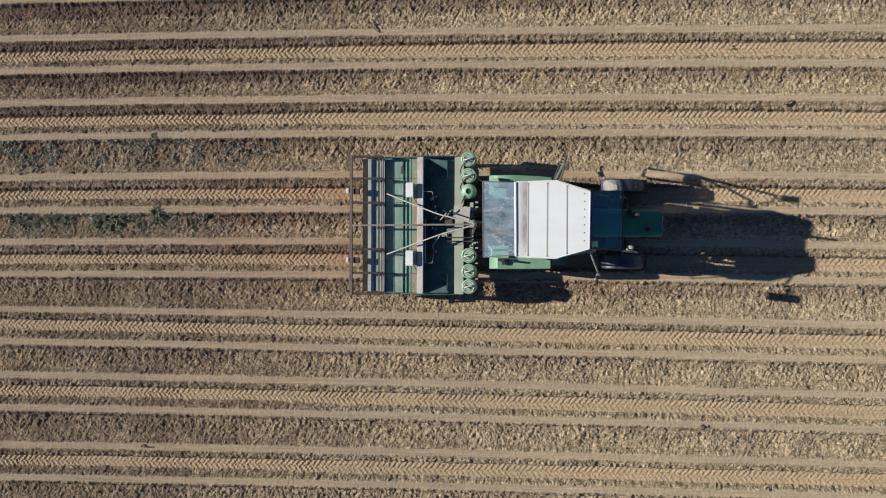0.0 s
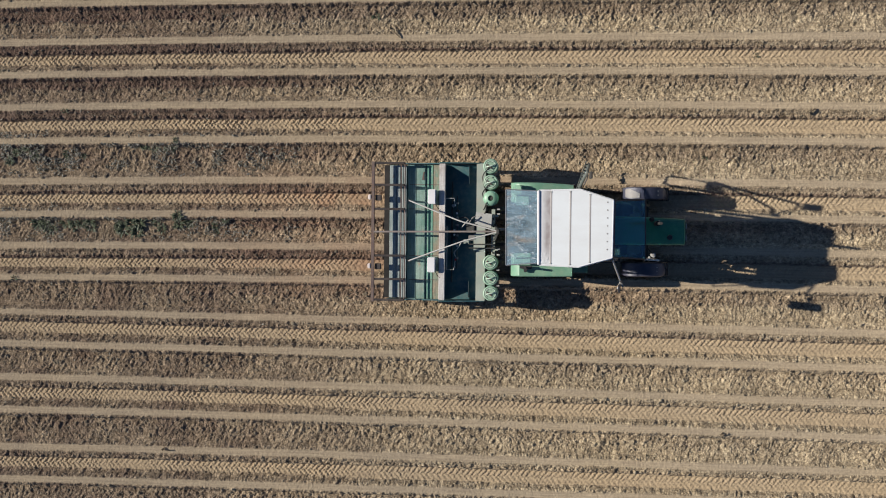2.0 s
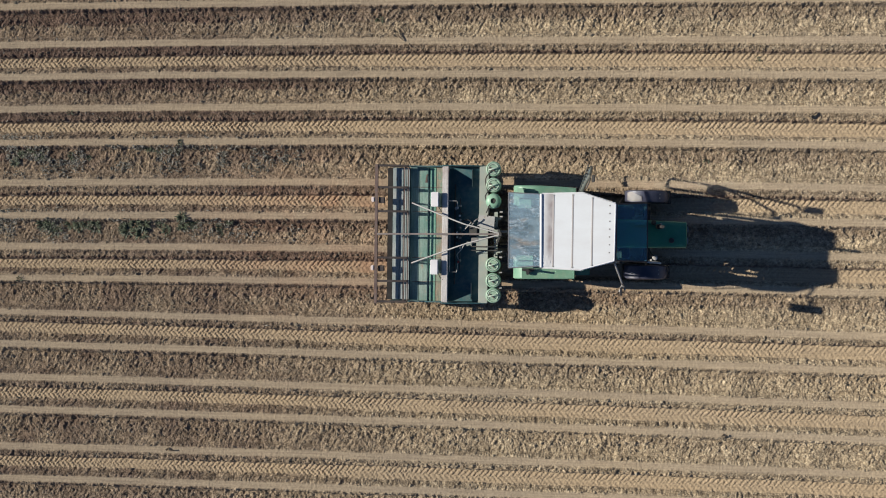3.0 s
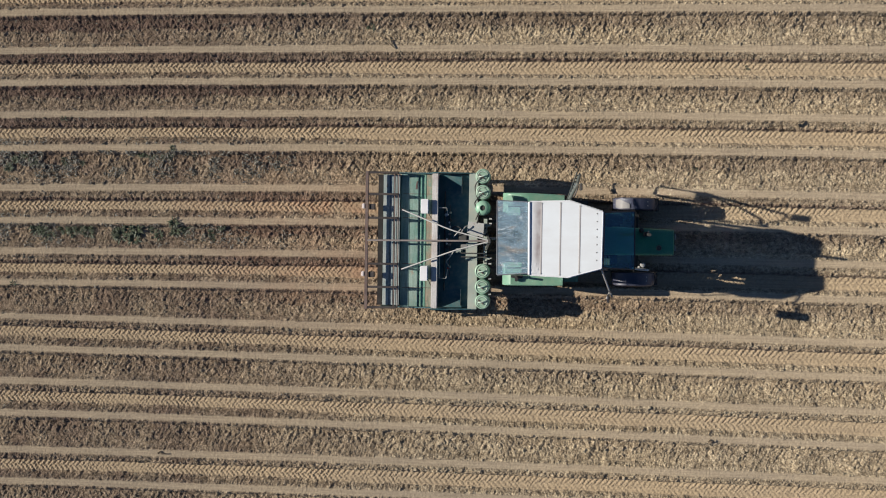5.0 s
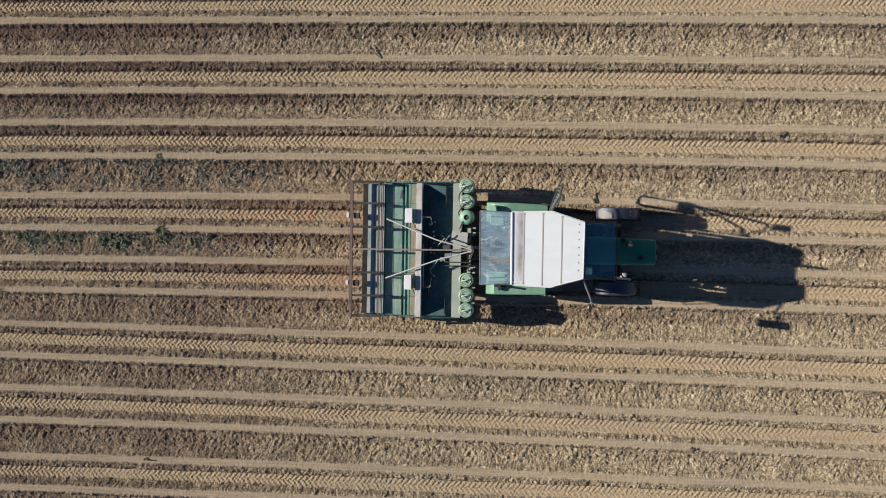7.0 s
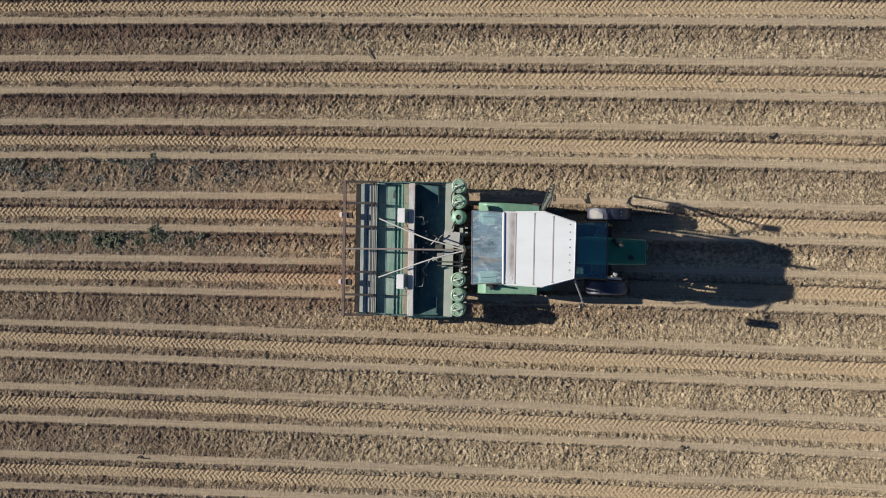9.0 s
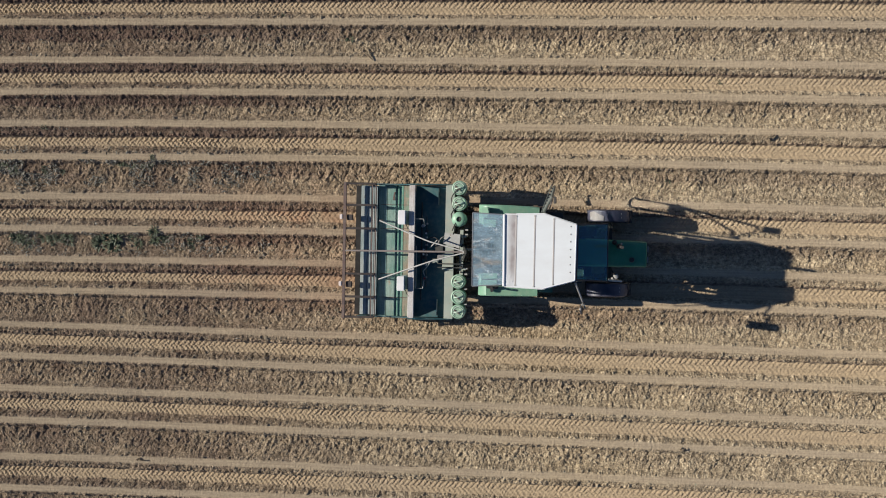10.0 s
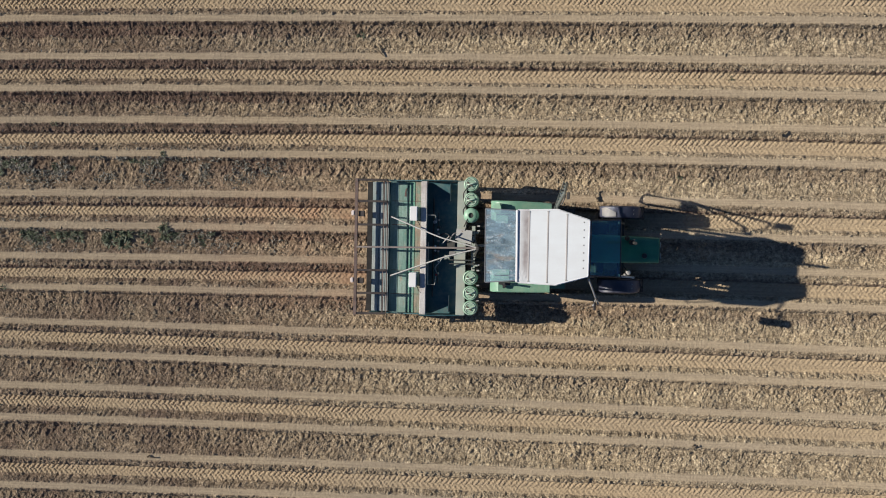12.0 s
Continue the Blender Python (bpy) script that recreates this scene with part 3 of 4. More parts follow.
def smooth_path(points, steps=8):
    """Catmull-Rom through the points."""
    p = [Vector(q) for q in points]
    p = [2 * p[0] - p[1]] + p + [2 * p[-1] - p[-2]]
    out = []
    for i in range(1, len(p) - 2):
        for k in range(steps):
            s = k / steps
            out.append(0.5 * (2 * p[i] + (p[i + 1] - p[i - 1]) * s + (2 * p[i - 1] - 5 * p[i] + 4 * p[i + 1] - p[i + 2]) * s * s + (3 * p[i] - p[i - 1] - 3 * p[i + 1] + p[i + 2]) * s ** 3))
    return out + [p[-2]]


def tube(points, r, bm=None, n=8, curved=True):
    bm = bm or bmesh.new()
    pts = smooth_path(points) if curved else [Vector(q) for q in points]
    rings = []
    for i, p in enumerate(pts):
        way = (pts[min(i + 1, len(pts) - 1)] - pts[max(i - 1, 0)]).normalized()
        side = way.cross(Vector((0, 0, 1)))
        side = side.normalized() if side.length > 0.05 else Vector((1, 0, 0))
        up = side.cross(way).normalized()
        rings.append([bm.verts.new(p + r * (math.cos(2 * math.pi * k / n) * side + math.sin(2 * math.pi * k / n) * up)) for k in range(n)])
    for a, b in zip(rings, rings[1:]):
        for k in range(n):
            bm.faces.new((a[k], a[(k + 1) % n], b[(k + 1) % n], b[k]))
    bm.faces.new(rings[0])
    bm.faces.new(rings[-1])
    return bm


def slab(outline, lift, bm=None, bevel=0.0):
    """A polygon of points, thickened by the vector lift."""
    bm = bm or bmesh.new()
    f = bm.faces.new([bm.verts.new(p) for p in outline])
    out = bmesh.ops.extrude_face_region(bm, geom=[f])
    bmesh.ops.translate(bm, verts=[g for g in out["geom"] if isinstance(g, bmesh.types.BMVert)], vec=lift)
    bmesh.ops.recalc_face_normals(bm, faces=bm.faces)
    if bevel:
        bmesh.ops.bevel(bm, geom=bm.edges[:], offset=bevel, segments=2, affect="EDGES")
    return bm


def spun(profile, centre, axis="Z", n=28, bm=None):
    """A profile of (radius, along) spun round an axis through centre."""
    bm = bm or bmesh.new()
    rings = []
    for r, h in profile:
        ring = []
        for k in range(n):
            a = 2 * math.pi * k / n
            q = {"Z": (r * math.cos(a), r * math.sin(a), h), "Y": (r * math.cos(a), h, r * math.sin(a))}[axis]
            ring.append(bm.verts.new(Vector(centre) + Vector(q)))
        rings.append(ring)
    for a, b in zip(rings, rings[1:]):
        for k in range(n):
            bm.faces.new((a[k], a[(k + 1) % n], b[(k + 1) % n], b[k]))
    if profile[0][0] > 1e-4:
        bm.faces.new(rings[0])
    if profile[-1][0] > 1e-4:
        bm.faces.new(rings[-1])
    bmesh.ops.remove_doubles(bm, verts=bm.verts, dist=1e-5)
    return bm


def wheel(parent, name, x, y, radius, width, rim, lugs):
    """A lugged farm tyre on its dished rim."""
    w, z = width / 2, radius - 0.012
    tyre = spun([(rim, -w * 0.72), (radius * 0.86, -w), (radius * 0.95, -w * 0.94), (radius * 0.97, -w * 0.5), (radius * 0.97, w * 0.5), (radius * 0.95, w * 0.94), (radius * 0.86, w), (rim, w * 0.72), (rim, -w * 0.72)], (x, y, z), "Y", 44)
    for k in range(lugs):
        for s in (-1, 1):
            a = 2 * math.pi * (k + (0.5 if s > 0 else 0)) / lugs
            e = a + 0.16
            p = Vector((x + radius * 0.965 * math.cos(a), y + s * w * 0.05, z + radius * 0.965 * math.sin(a)))
            q = Vector((x + radius * 0.965 * math.cos(e), y + s * w * 0.95, z + radius * 0.965 * math.sin(e)))
            beam(p, q, radius * 0.07, radius * 0.07, tyre, 0)
    holder = part(name, tyre, RUBBER, parent, "dusty black lugged tyre")
    part("rim", spun([(0.0, 0.02), (rim * 0.35, 0.03), (rim * 0.5, 0.09), (rim * 0.86, 0.06), (rim * 1.02, w * 0.74), (rim * 1.02, -w * 0.74), (rim * 0.86, -0.06), (rim * 0.5, -0.05), (rim * 0.35, -0.03), (0.0, -0.02)], (x, y, z), "Y", 32), RIM_PAINT, holder, "dusty pale steel rim")
    return holder


# ---- the tractor ----
def build_tractor():
    cy = -0.49
    tr = thing("tractor", (-0.45, cy, 0.0), "green farm tractor with white roof, raised rear window, open door", "tractor")
    # running gear
    for y in (0.235, -1.215):
        wheel(tr, "rear_wheel", -0.45, y, 0.74, 0.40, 0.42, 20)
    for y in (0.265, -1.32):
        wheel(tr, "front_wheel", 1.66, y - 0.01, 0.5, 0.28, 0.29, 18)
    part("rear_axle", rod((-0.45, 0.1, 0.72), (-0.45, -1.08, 0.72), 0.13, n=16), DARK_METAL, tr)
    part("gearbox", box(-0.85, 0.75, -0.80, -0.20, 0.42, 0.98, 0.06), DARK_METAL, tr, "oily dark gearbox casting")
    part("front_axle", beam((1.66, 0.12, 0.5), (1.66, -1.18, 0.5), 0.14, 0.14), DARK_METAL, tr)
    part("engine", box(0.75, 2.2, -0.76, -0.30, 0.5, 1.25, 0.05), DARK_METAL, tr, "dark engine block")
    part("front_weight", box(2.2, 2.38, -0.75, -0.31, 0.55, 0.95, 0.04), DARK_METAL, tr)
    # bonnet
    bm = bmesh.new()
    rings = []
    for x, half, top in ((0.95, 0.29, 1.66), (1.5, 0.285, 1.635), (2.1, 0.275, 1.60), (2.365, 0.266, 1.58), (2.385, 0.255, 1.53)):
        c = -0.525 - (x - 1.5) * 0.012
        sec = [(half, 1.1), (half, top - 0.10), (half - 0.02, top - 0.035), (half - 0.07, top), (0.0, top + 0.012)]
        sec = sec + [(-a, b) for a, b in sec[-2::-1]]
        rings.append([bm.verts.new((x, c + a, b)) for a, b in sec])
    for a, b in zip(rings, rings[1:]):
        for k in range(len(a) - 1):
            bm.faces.new((a[k], a[k + 1], b[k + 1], b[k]))
    bm.faces.new(rings[-1])
    bm.faces.new(rings[0])
    hood = part("bonnet", bm, HOOD, tr, "deep green sheet bonnet")
    part("cap", spun([(0.0, 0.03), (0.045, 0.03), (0.055, 0.015), (0.055, 0.0)], (2.07, -0.65, 1.612), n=20), BLACK, hood, "dark round filler cap")
    part("grille", box(2.392, 2.41, -0.74, -0.33, 1.0, 1.42, 0.008), BLACK, tr, "black front grille")
    for y in (-0.42, -0.65):
        part("headlight", box(2.40, 2.43, y - 0.07, y + 0.07, 1.28, 1.40, 0.015), PIPE, tr, "rectangular headlight")
    pipe = part("exhaust", rod((1.79, -0.37, 1.55), (1.79, -0.37, 2.66), 0.03, n=14), SOOT, tr, "upright dark exhaust pipe")
    part("muffler", rod((1.79, -0.37, 1.64), (1.79, -0.37, 2.05), 0.05, n=16), SOOT, pipe)
    part("bracket", beam((1.79, -0.37, 1.75), (1.86, -0.31, 1.65), 0.03, 0.02), STEEL, pipe)
    part("pre_cleaner", spun([(0.0, 0.12), (0.03, 0.11), (0.05, 0.09), (0.05, 0.04), (0.025, 0.03), (0.025, 0.0)], (1.70, -0.29, 1.62), n=20), SOOT, tr, "round air intake bowl")
    # cab floor, seat, wheel
    part("floor_plate", box(-0.5, 0.85, -1.05, 0.07, 0.98, 1.03), BLACK, tr)
    part("seat", box(-0.42, 0.02, -0.72, -0.26, 1.25, 1.38, 0.05, segments=3), SEAT, tr, "dark vinyl driver's seat")
    part("seat_back", box(-0.5, -0.39, -0.72, -0.26, 1.36, 1.85, 0.05, segments=3), SEAT, tr)
    part("seat_base", box(-0.36, -0.04, -0.64, -0.34, 1.02, 1.26, 0.02), DARK_METAL, tr)
    part("dashboard", box(0.62, 0.93, -0.86, 0.03, 1.03, 1.62, 0.05), SOOT, tr)
    part("dash_sun_block", box(0.72, 0.95, -0.88, 0.03, 1.6, 1.95, 0.04), SOOT, tr)
    bm = bmesh.new()
    tilt = Matrix.Translation((0.46, -0.49, 1.72)) @ Matrix.Rotation(radians(-28), 4, "Y")
    pts = [tilt @ Vector((0.19 * math.cos(2 * math.pi * k / 28), 0.19 * math.sin(2 * math.pi * k / 28), 0)) for k in range(29)]
    tube(pts, 0.014, bm, 6, False)
    rod(tilt @ Vector((0, -0.19, 0)), tilt @ Vector((0, 0.19, 0)), 0.012, bm, 6)
    rod((0.46, -0.49, 1.72), (0.68, -0.49, 1.45), 0.025, bm)
    part("steering_wheel", bm, BLACK, tr)
    # cab posts and walls
    for foot, head in (((-0.52, 0.13, 1.03), (-0.52, 0.2, 2.68)), ((-0.52, -1.1, 1.03), (-0.52, -1.15, 2.68)), ((0.2, 0.24, 1.03), (0.2, 0.22, 2.7)), ((0.2, -1.2, 1.03), (0.2, -1.17, 2.7)), ((1.10, 0.06, 1.40), (0.83, 0.03, 2.74)), ((1.10, -1.06, 1.40), (0.83, -1.0, 2.74))):
        part("cab_post", beam(foot, head, 0.055, 0.055), BLACK, tr, "black steel cab post")
    part("rear_panel", box(-0.55, -0.5, -1.08, 0.11, 1.03, 1.5, 0.01), BLACK, tr)
    side = part("side_window", slab([(-0.5, -1.2, 1.5), (-0.45, -1.245, 1.85), (0.18, -1.25, 1.85), (0.18, -1.2, 2.66), (-0.5, -1.17, 2.64)], (0, 0.006, 0)), CLEAR, tr, "dusty side window")
    quarter = part("quarter_window", slab([(-0.5, 0.135, 1.5), (0.18, 0.215, 1.5), (0.18, 0.205, 2.66), (-0.5, 0.185, 2.64)], (0, 0.006, 0)), CLEAR, tr)
    quarter.visible_shadow = False
    door = part("left_door", slab([(0.22, -1.24, 1.5), (1.02, -1.12, 1.5), (0.8, -1.04, 2.68), (0.22, -1.19, 2.68)], (0, 0.006, 0)), CLEAR, tr, "closed glass cab door")
    part("door_panel", slab([(0.22, -1.235, 1.0), (1.08, -1.16, 1.0), (1.02, -1.125, 1.498), (0.22, -1.23, 1.498)], (0, 0.02, 0)), BLACK, door, "black lower door panel")
    # windscreen: sloping blue tinted glass in a thin black frame
    corners = [(0.90, 0.06, 2.68), (1.516, 0.094, 2.27), (1.531, -1.076, 2.27), (0.89, -1.035, 2.68)]
    ws = part("windscreen", slab(corners, (0.006, 0, 0.004)), TINTED, tr, "dark blue tinted sloping windscreen")
    ws.visible_shadow = False
    for a, b in zip(corners, corners[1:] + corners[:1]):
        part("windscreen_frame", beam(a, b, 0.028, 0.028), BLACK, ws)
    part("side_skirt", slab([(1.49, 0.09, 2.25), (1.10, 0.08, 1.40), (0.86, 0.05, 2.66), (0.90, 0.06, 2.67)], (0, -0.006, 0)), TINTED, tr).visible_shadow = False
    part("side_skirt", slab([(1.51, -1.07, 2.25), (1.10, -1.07, 1.40), (0.85, -1.02, 2.66), (0.89, -1.035, 2.67)], (0, 0.006, 0)), TINTED, tr).visible_shadow = False
    part("cab_sun_block", box(1.07, 1.1, -1.08, -0.78, 0.98, 1.39, 0.01), BLACK, tr)
    part("cowl", box(0.85, 1.12, -0.84, 0.04, 1.2, 1.42, 0.03), SOOT, tr)
    # roof
    outline = [(-0.585, 0.265), (0.235, 0.285), (0.885, 0.078), (0.872, -1.06), (0.225, -1.245), (-0.565, -1.215)]
    lift = lambda x: 2.65 + 0.035 * (x + 0.58)
    roof = part("roof", slab([(x, y, lift(x)) for x, y in outline], (0, 0, 0.11), bevel=0.02), WHITE, tr, "white painted steel cab roof, dusty at the back edge")
    ydge = lambda x, s: (np.interp(x, [-0.585, 0.235, 0.885], [0.265, 0.285, 0.078]) if s > 0 else np.interp(x, [-0.565, 0.225, 0.872], [-1.215, -1.245, -1.06]))
    for x in (-0.33, 0.042, 0.42):
        part("roof_seam", beam((x, ydge(x, 1) - 0.05, lift(x) + 0.1115), (x, ydge(x, -1) + 0.05, lift(x) + 0.1115), 0.03, 0.008, bevel=0.003), DIRTY_WHITE, roof, "low dusty seam")
    bm = bmesh.new()
    rng = random.Random(5)
    grid = [[bm.verts.new((-0.55 + 0.022 * i, -1.195 + 0.026 * j, lift(-0.5) + 0.098 + (0.0 if i in (0, 9) or j in (0, 10) else rng.uniform(0.010, 0.021)))) for i in range(10)] for j in range(11)]
    for a, b in zip(grid, grid[1:]):
        for i in range(9):
            bm.faces.new((a[i], a[i + 1], b[i + 1], b[i]))
    part("roof_dent", bm, WHITE, roof, "crumpled sheet at the back corner")
    for a, b in zip(outline, outline[1:] + outline[:1]):
        c = Vector((0.15, -0.48, 0))
        p, q = [Vector((v[0], v[1], 0)) + (c - Vector((v[0], v[1], 0))) * 0.028 for v in (a, b)]
        part("roof_lip", beam((p.x, p.y, lift(p.x) + 0.111), (q.x, q.y, lift(q.x) + 0.111), 0.014, 0.008, bevel=0.003), BOX_WHITE, roof)
    for x in (-0.33, 0.042, 0.42):
        for side in (1, -1):
            part("seam_cap", box(x - 0.018, x + 0.018, ydge(x, side) - side * 0.07, ydge(x, side) - side * 0.04, lift(x) + 0.108, lift(x) + 0.12, 0.004), PLATE, roof)
    part("gutter", beam((-0.575, 0.25, 2.77), (-0.56, -1.2, 2.77), 0.045, 0.036, bevel=0.012), BOX_WHITE, roof, "white rolled edge")
    for k in range(7):
        y = ydge(0.76, 1) - 0.09 - k * 0.152
        part("rivet", spun([(0.0, 0.012), (0.012, 0.008), (0.015, 0.0)], (0.755, y, lift(0.755) + 0.108), n=8), STEEL, roof)
    # rear window, swung up level behind the roof
    corners = [(-0.60, 0.24, 2.66), (-1.215, 0.27, 2.62), (-1.20, -1.22, 2.62), (-0.575, -1.17, 2.66)]
    rw = part("rear_window", slab(corners, (0, 0, 0.006)), HAZY, tr, "dusty rear window swung up level")
    rw.visible_shadow = False
    for a, b in zip(corners, corners[1:] + corners[:1]):
        part("window_frame", beam(a, b, 0.022, 0.022), GREY_PLASTIC, rw, "thin grey frame")
    for y in (0.15, -1.08):
        part("gas_strut", rod((-0.54, y, 2.2), (-1.0, y, 2.61), 0.012, n=8), BLACK, rw)
    # open door on the right hand side: a bent tube frame with glass
    swing = lambda s, z: (0.20 + 0.24 * s, 0.30 + 0.57 * s, z)  # s runs from the hinge to the outer edge
    hinge_lo, hinge_hi, out_hi = swing(0.0, 1.92), swing(0.0, 2.58), (0.36, 0.60, 2.62)
    outline = [hinge_lo, swing(0.58, 1.78), swing(0.64, 1.2), swing(0.7, 1.12), swing(1.0, 1.11), (0.43, 0.82, 1.7), out_hi, hinge_hi]
    door = part("open_door", tube(outline + [hinge_lo], 0.027, n=8, curved=False), DOOR_GREY, tr, "open cab door, grey tube frame cut out over the fender")
    pane = part("door_glass", slab(outline, (0.006, -0.003, 0)), CLEAR, door, "dusty door glass")
    pane.visible_shadow = False
    part("latch_plate", slab([swing(0.6, 1.58), swing(0.97, 1.6), swing(0.95, 1.8), swing(0.6, 1.8)], (0.02, -0.01, 0), bevel=0.006), BLACK, door, "black latch plate")
    rails = [(Vector((0.165, 0.30, 2.60)), Vector((0.365, 0.87, 1.72))), (Vector((0.235, 0.285, 2.60)), Vector((0.445, 0.84, 1.72)))]
    for a, b in rails:
        part("door_edge", beam(a, b, 0.022, 0.03), DOOR_GREY, door)
    for k in range(8):
        f = 0.08 + 0.12 * k
        part("door_rung", beam(rails[0][0].lerp(rails[0][1], f), rails[1][0].lerp(rails[1][1], f), 0.025, 0.02), BLACK, door)
    # mirrors
    for s, foot, elbow, tip in ((1, (0.30, 0.36, 2.62), (0.36, 0.50, 2.66), (0.38, 0.56, 2.62)), (-1, (0.868, -1.09, 2.66), (0.985, -1.37, 2.50), (1.045, -1.52, 2.42))):
        arm = part("mirror_arm", tube([foot, elbow, tip], 0.02 if s < 0 else 0.014, n=8), STEEL if s < 0 else BLACK, tr, "grey steel mirror arm" if s < 0 else "thin black mirror arm")
        mx, my, mz = tip
        if s > 0:
            part("mirror", slab([(mx + 0.02, my - 0.08, mz + 0.02), (mx + 0.02, my + 0.06, mz + 0.02), (mx + 0.05, my + 0.06, mz + 0.24), (mx + 0.05, my - 0.08, mz + 0.24)], (0.03, 0, 0), bevel=0.008), BLACK, arm)
        else:
            part("fork", beam((mx, my, mz), (mx - 0.06, my - 0.15, mz - 0.04), 0.035, 0.02), STEEL, arm)
            part("fork", beam((mx, my, mz), (mx + 0.05, my - 0.11, mz - 0.02), 0.035, 0.02), STEEL, arm)
            part("clamp", rod((mx - 0.03, my + 0.04, mz + 0.005), (mx + 0.03, my - 0.01, mz + 0.005), 0.026), BLACK, arm)
            mx, my = mx - 0.03, my - 0.08
            m = part("mirror", box(mx - 0.02, mx + 0.02, my - 0.14, my + 0.03, mz - 0.24, mz + 0.16, 0.012), BLACK, arm, "black cased rear mirror")
            part("mirror_glass", box(mx - 0.026, mx - 0.021, my - 0.125, my + 0.015, mz - 0.2, mz + 0.14, 0), MIRROR, m)
    # rear fenders: flat topped, square at the front, with raised lamp housings
    for s, inner, outer in ((1, 0.05, 0.44), (-1, -1.03, -1.488)):
        prof = [(-1.165, 0.98, 0.0), (-1.15, 1.27, 0.0), (-1.09, 1.42, 0.0), (-0.97, 1.505, 0.0), (-0.6, 1.49 + 0.02 * s, 0.0), (-0.1, 1.445 - 0.03 * s, 0.02), (0.115, 1.42 - 0.05 * s, 0.04), (0.125, 1.34, 0.05), (0.13, 0.98, 0.05)]
        bm = bmesh.new()
        strips = []
        for x, z, pinch in prof:
            o = outer - s * pinch * (1.0 if s > 0 else 0.3)
            strips.append([bm.verts.new((x, inner, z)), bm.verts.new((x, o - s * 0.018, z)), bm.verts.new((x, o, z - 0.018)), bm.verts.new((x, o, z - 0.11))])
        for a, b in zip(strips, strips[1:]):
            for k in range(3):
                bm.faces.new((a[k], a[k + 1], b[k + 1], b[k]))
        bm.normal_update()
        bmesh.ops.solidify(bm, geom=bm.faces[:], thickness=0.012)
        fender = part("rear_fender", bm, FENDER, tr, "faded light green rear fender")
        if s > 0:
            part("lamp_housing", box(-1.10, -0.74, -0.02, 0.2, 1.46, 1.64, 0.05, segments=3), GREEN, fender, "light green lamp housing")
            pod = part("lamp_pod", slab([(-1.125, 0.2, 1.48), (-1.125, 0.385, 1.48), (-0.95, 0.40, 1.5), (-0.92, 0.3, 1.5), (-0.93, 0.2, 1.5)], (0.015, 0, 0.2), bevel=0.03), GREEN, fender, "raised light green lamp pod")
            part("lamp_lens", box(-1.115, -1.105, 0.23, 0.35, 1.53, 1.63, 0.004), BLACK, pod)
            part("grab_strip", box(-0.89, -0.86, 0.2, 0.29, 1.515, 1.62, 0.01), GREEN, fender)
        else:
            part("lamp_housing", box(-1.13, -0.69, -1.25, -1.0, 1.46, 1.63, 0.05, segments=3), GREEN, fender, "light green lamp housing")
            bracket = part("lamp_bracket", slab([(-0.96, -1.27, 1.52), (-0.70, -1.27, 1.52), (-0.72, -1.33, 1.52), (-0.80, -1.34, 1.52), (-0.82, -1.40, 1.52), (-0.87, -1.40, 1.52), (-0.88, -1.33, 1.52), (-0.96, -1.32, 1.52)], (0, 0, 0.05), bevel=0.008), BLACK, fender, "black lamp bracket, its flat part standing for the housing's shadow")
            part("bracket_post", rod((-0.84, -1.30, 1.57), (-0.84, -1.30, 1.78), 0.022), BLACK, bracket)
            part("tool_box", box(0.14, 0.44, -1.40, -1.06, 0.75, 1.16, 0.02), SHADED_GREEN, tr, "green box behind the step")
            part("tool_box_lid", box(0.135, 0.445, -1.405, -1.055, 1.162, 1.185, 0.006), SHADED_GREEN, tr)
    # front mudguards
    for s, y0, y1 in ((1, 0.135, 0.385), (-1, -1.475, -1.19)):
        bm = bmesh.new()
        rows = []
        arch = ((1.185, 0.80, 0.03), (1.22, 0.90, 0.012), (1.29, 0.985, 0.0), (1.38, 1.04, 0.0), (1.50, 1.072, 0.0), (1.62, 1.075, 0.0), (1.74, 1.05, 0.0), (1.86, 0.995, 0.0), (1.97, 0.915, 0.004), (2.03, 0.84, 0.02), (2.06, 0.74, 0.035))
        for x, z, w in arch:
            rows.append([bm.verts.new((x, y0 + w, z - 0.06)), bm.verts.new((x, y0 + w + 0.02, z)), bm.verts.new((x, y1 - w - 0.02, z)), bm.verts.new((x, y1 - w, z - 0.06))])
        for a, b in zip(rows, rows[1:]):
            for k in range(3):
                bm.faces.new((a[k], a[k + 1], b[k + 1], b[k]))
        bm.normal_update()
        bmesh.ops.solidify(bm, geom=bm.faces[:], thickness=0.012)
        guard = part("mudguard", bm, GUARD, tr, "grey plastic front mudguard")
        ym = (y0 + y1) / 2
        if s > 0:
            flap = bmesh.new()
            edge = []
            for x, z, w in arch[1:5]:
                cutback = 0.1 * max(0.0, (x - 1.29) / 0.21)
                edge.append([flap.verts.new((x, y0 + w + 0.03, z + 0.026)), flap.verts.new((x, y1 - w - 0.03 - cutback, z + 0.026))])
            for a, b in zip(edge, edge[1:]):
                flap.faces.new((a[0], a[1], b[1], b[0]))
            flap.normal_update()
            bmesh.ops.solidify(flap, geom=flap.faces[:], thickness=0.006)
            part("sunlit_guard_half", flap, SUNLIT_FLAP, guard, "dusty rear half of the guard, sunlight painted in")
        for d in (-0.035, 0.05):
            part("bolt", spun([(0.0, 0.014), (0.012, 0.012), (0.014, 0.0)], (1.88, ym + d, 0.984), n=8), PIPE, guard)
        part("ridge", beam((1.70, ym - 0.115, 1.062), (1.73, ym + 0.115, 1.056), 0.02, 0.012), GUARD, guard)
        part("stay", beam((1.6, ym - s * 0.12, 0.98), (1.72, ym - s * 0.3, 0.62), 0.03, 0.015), DARK_METAL, guard)
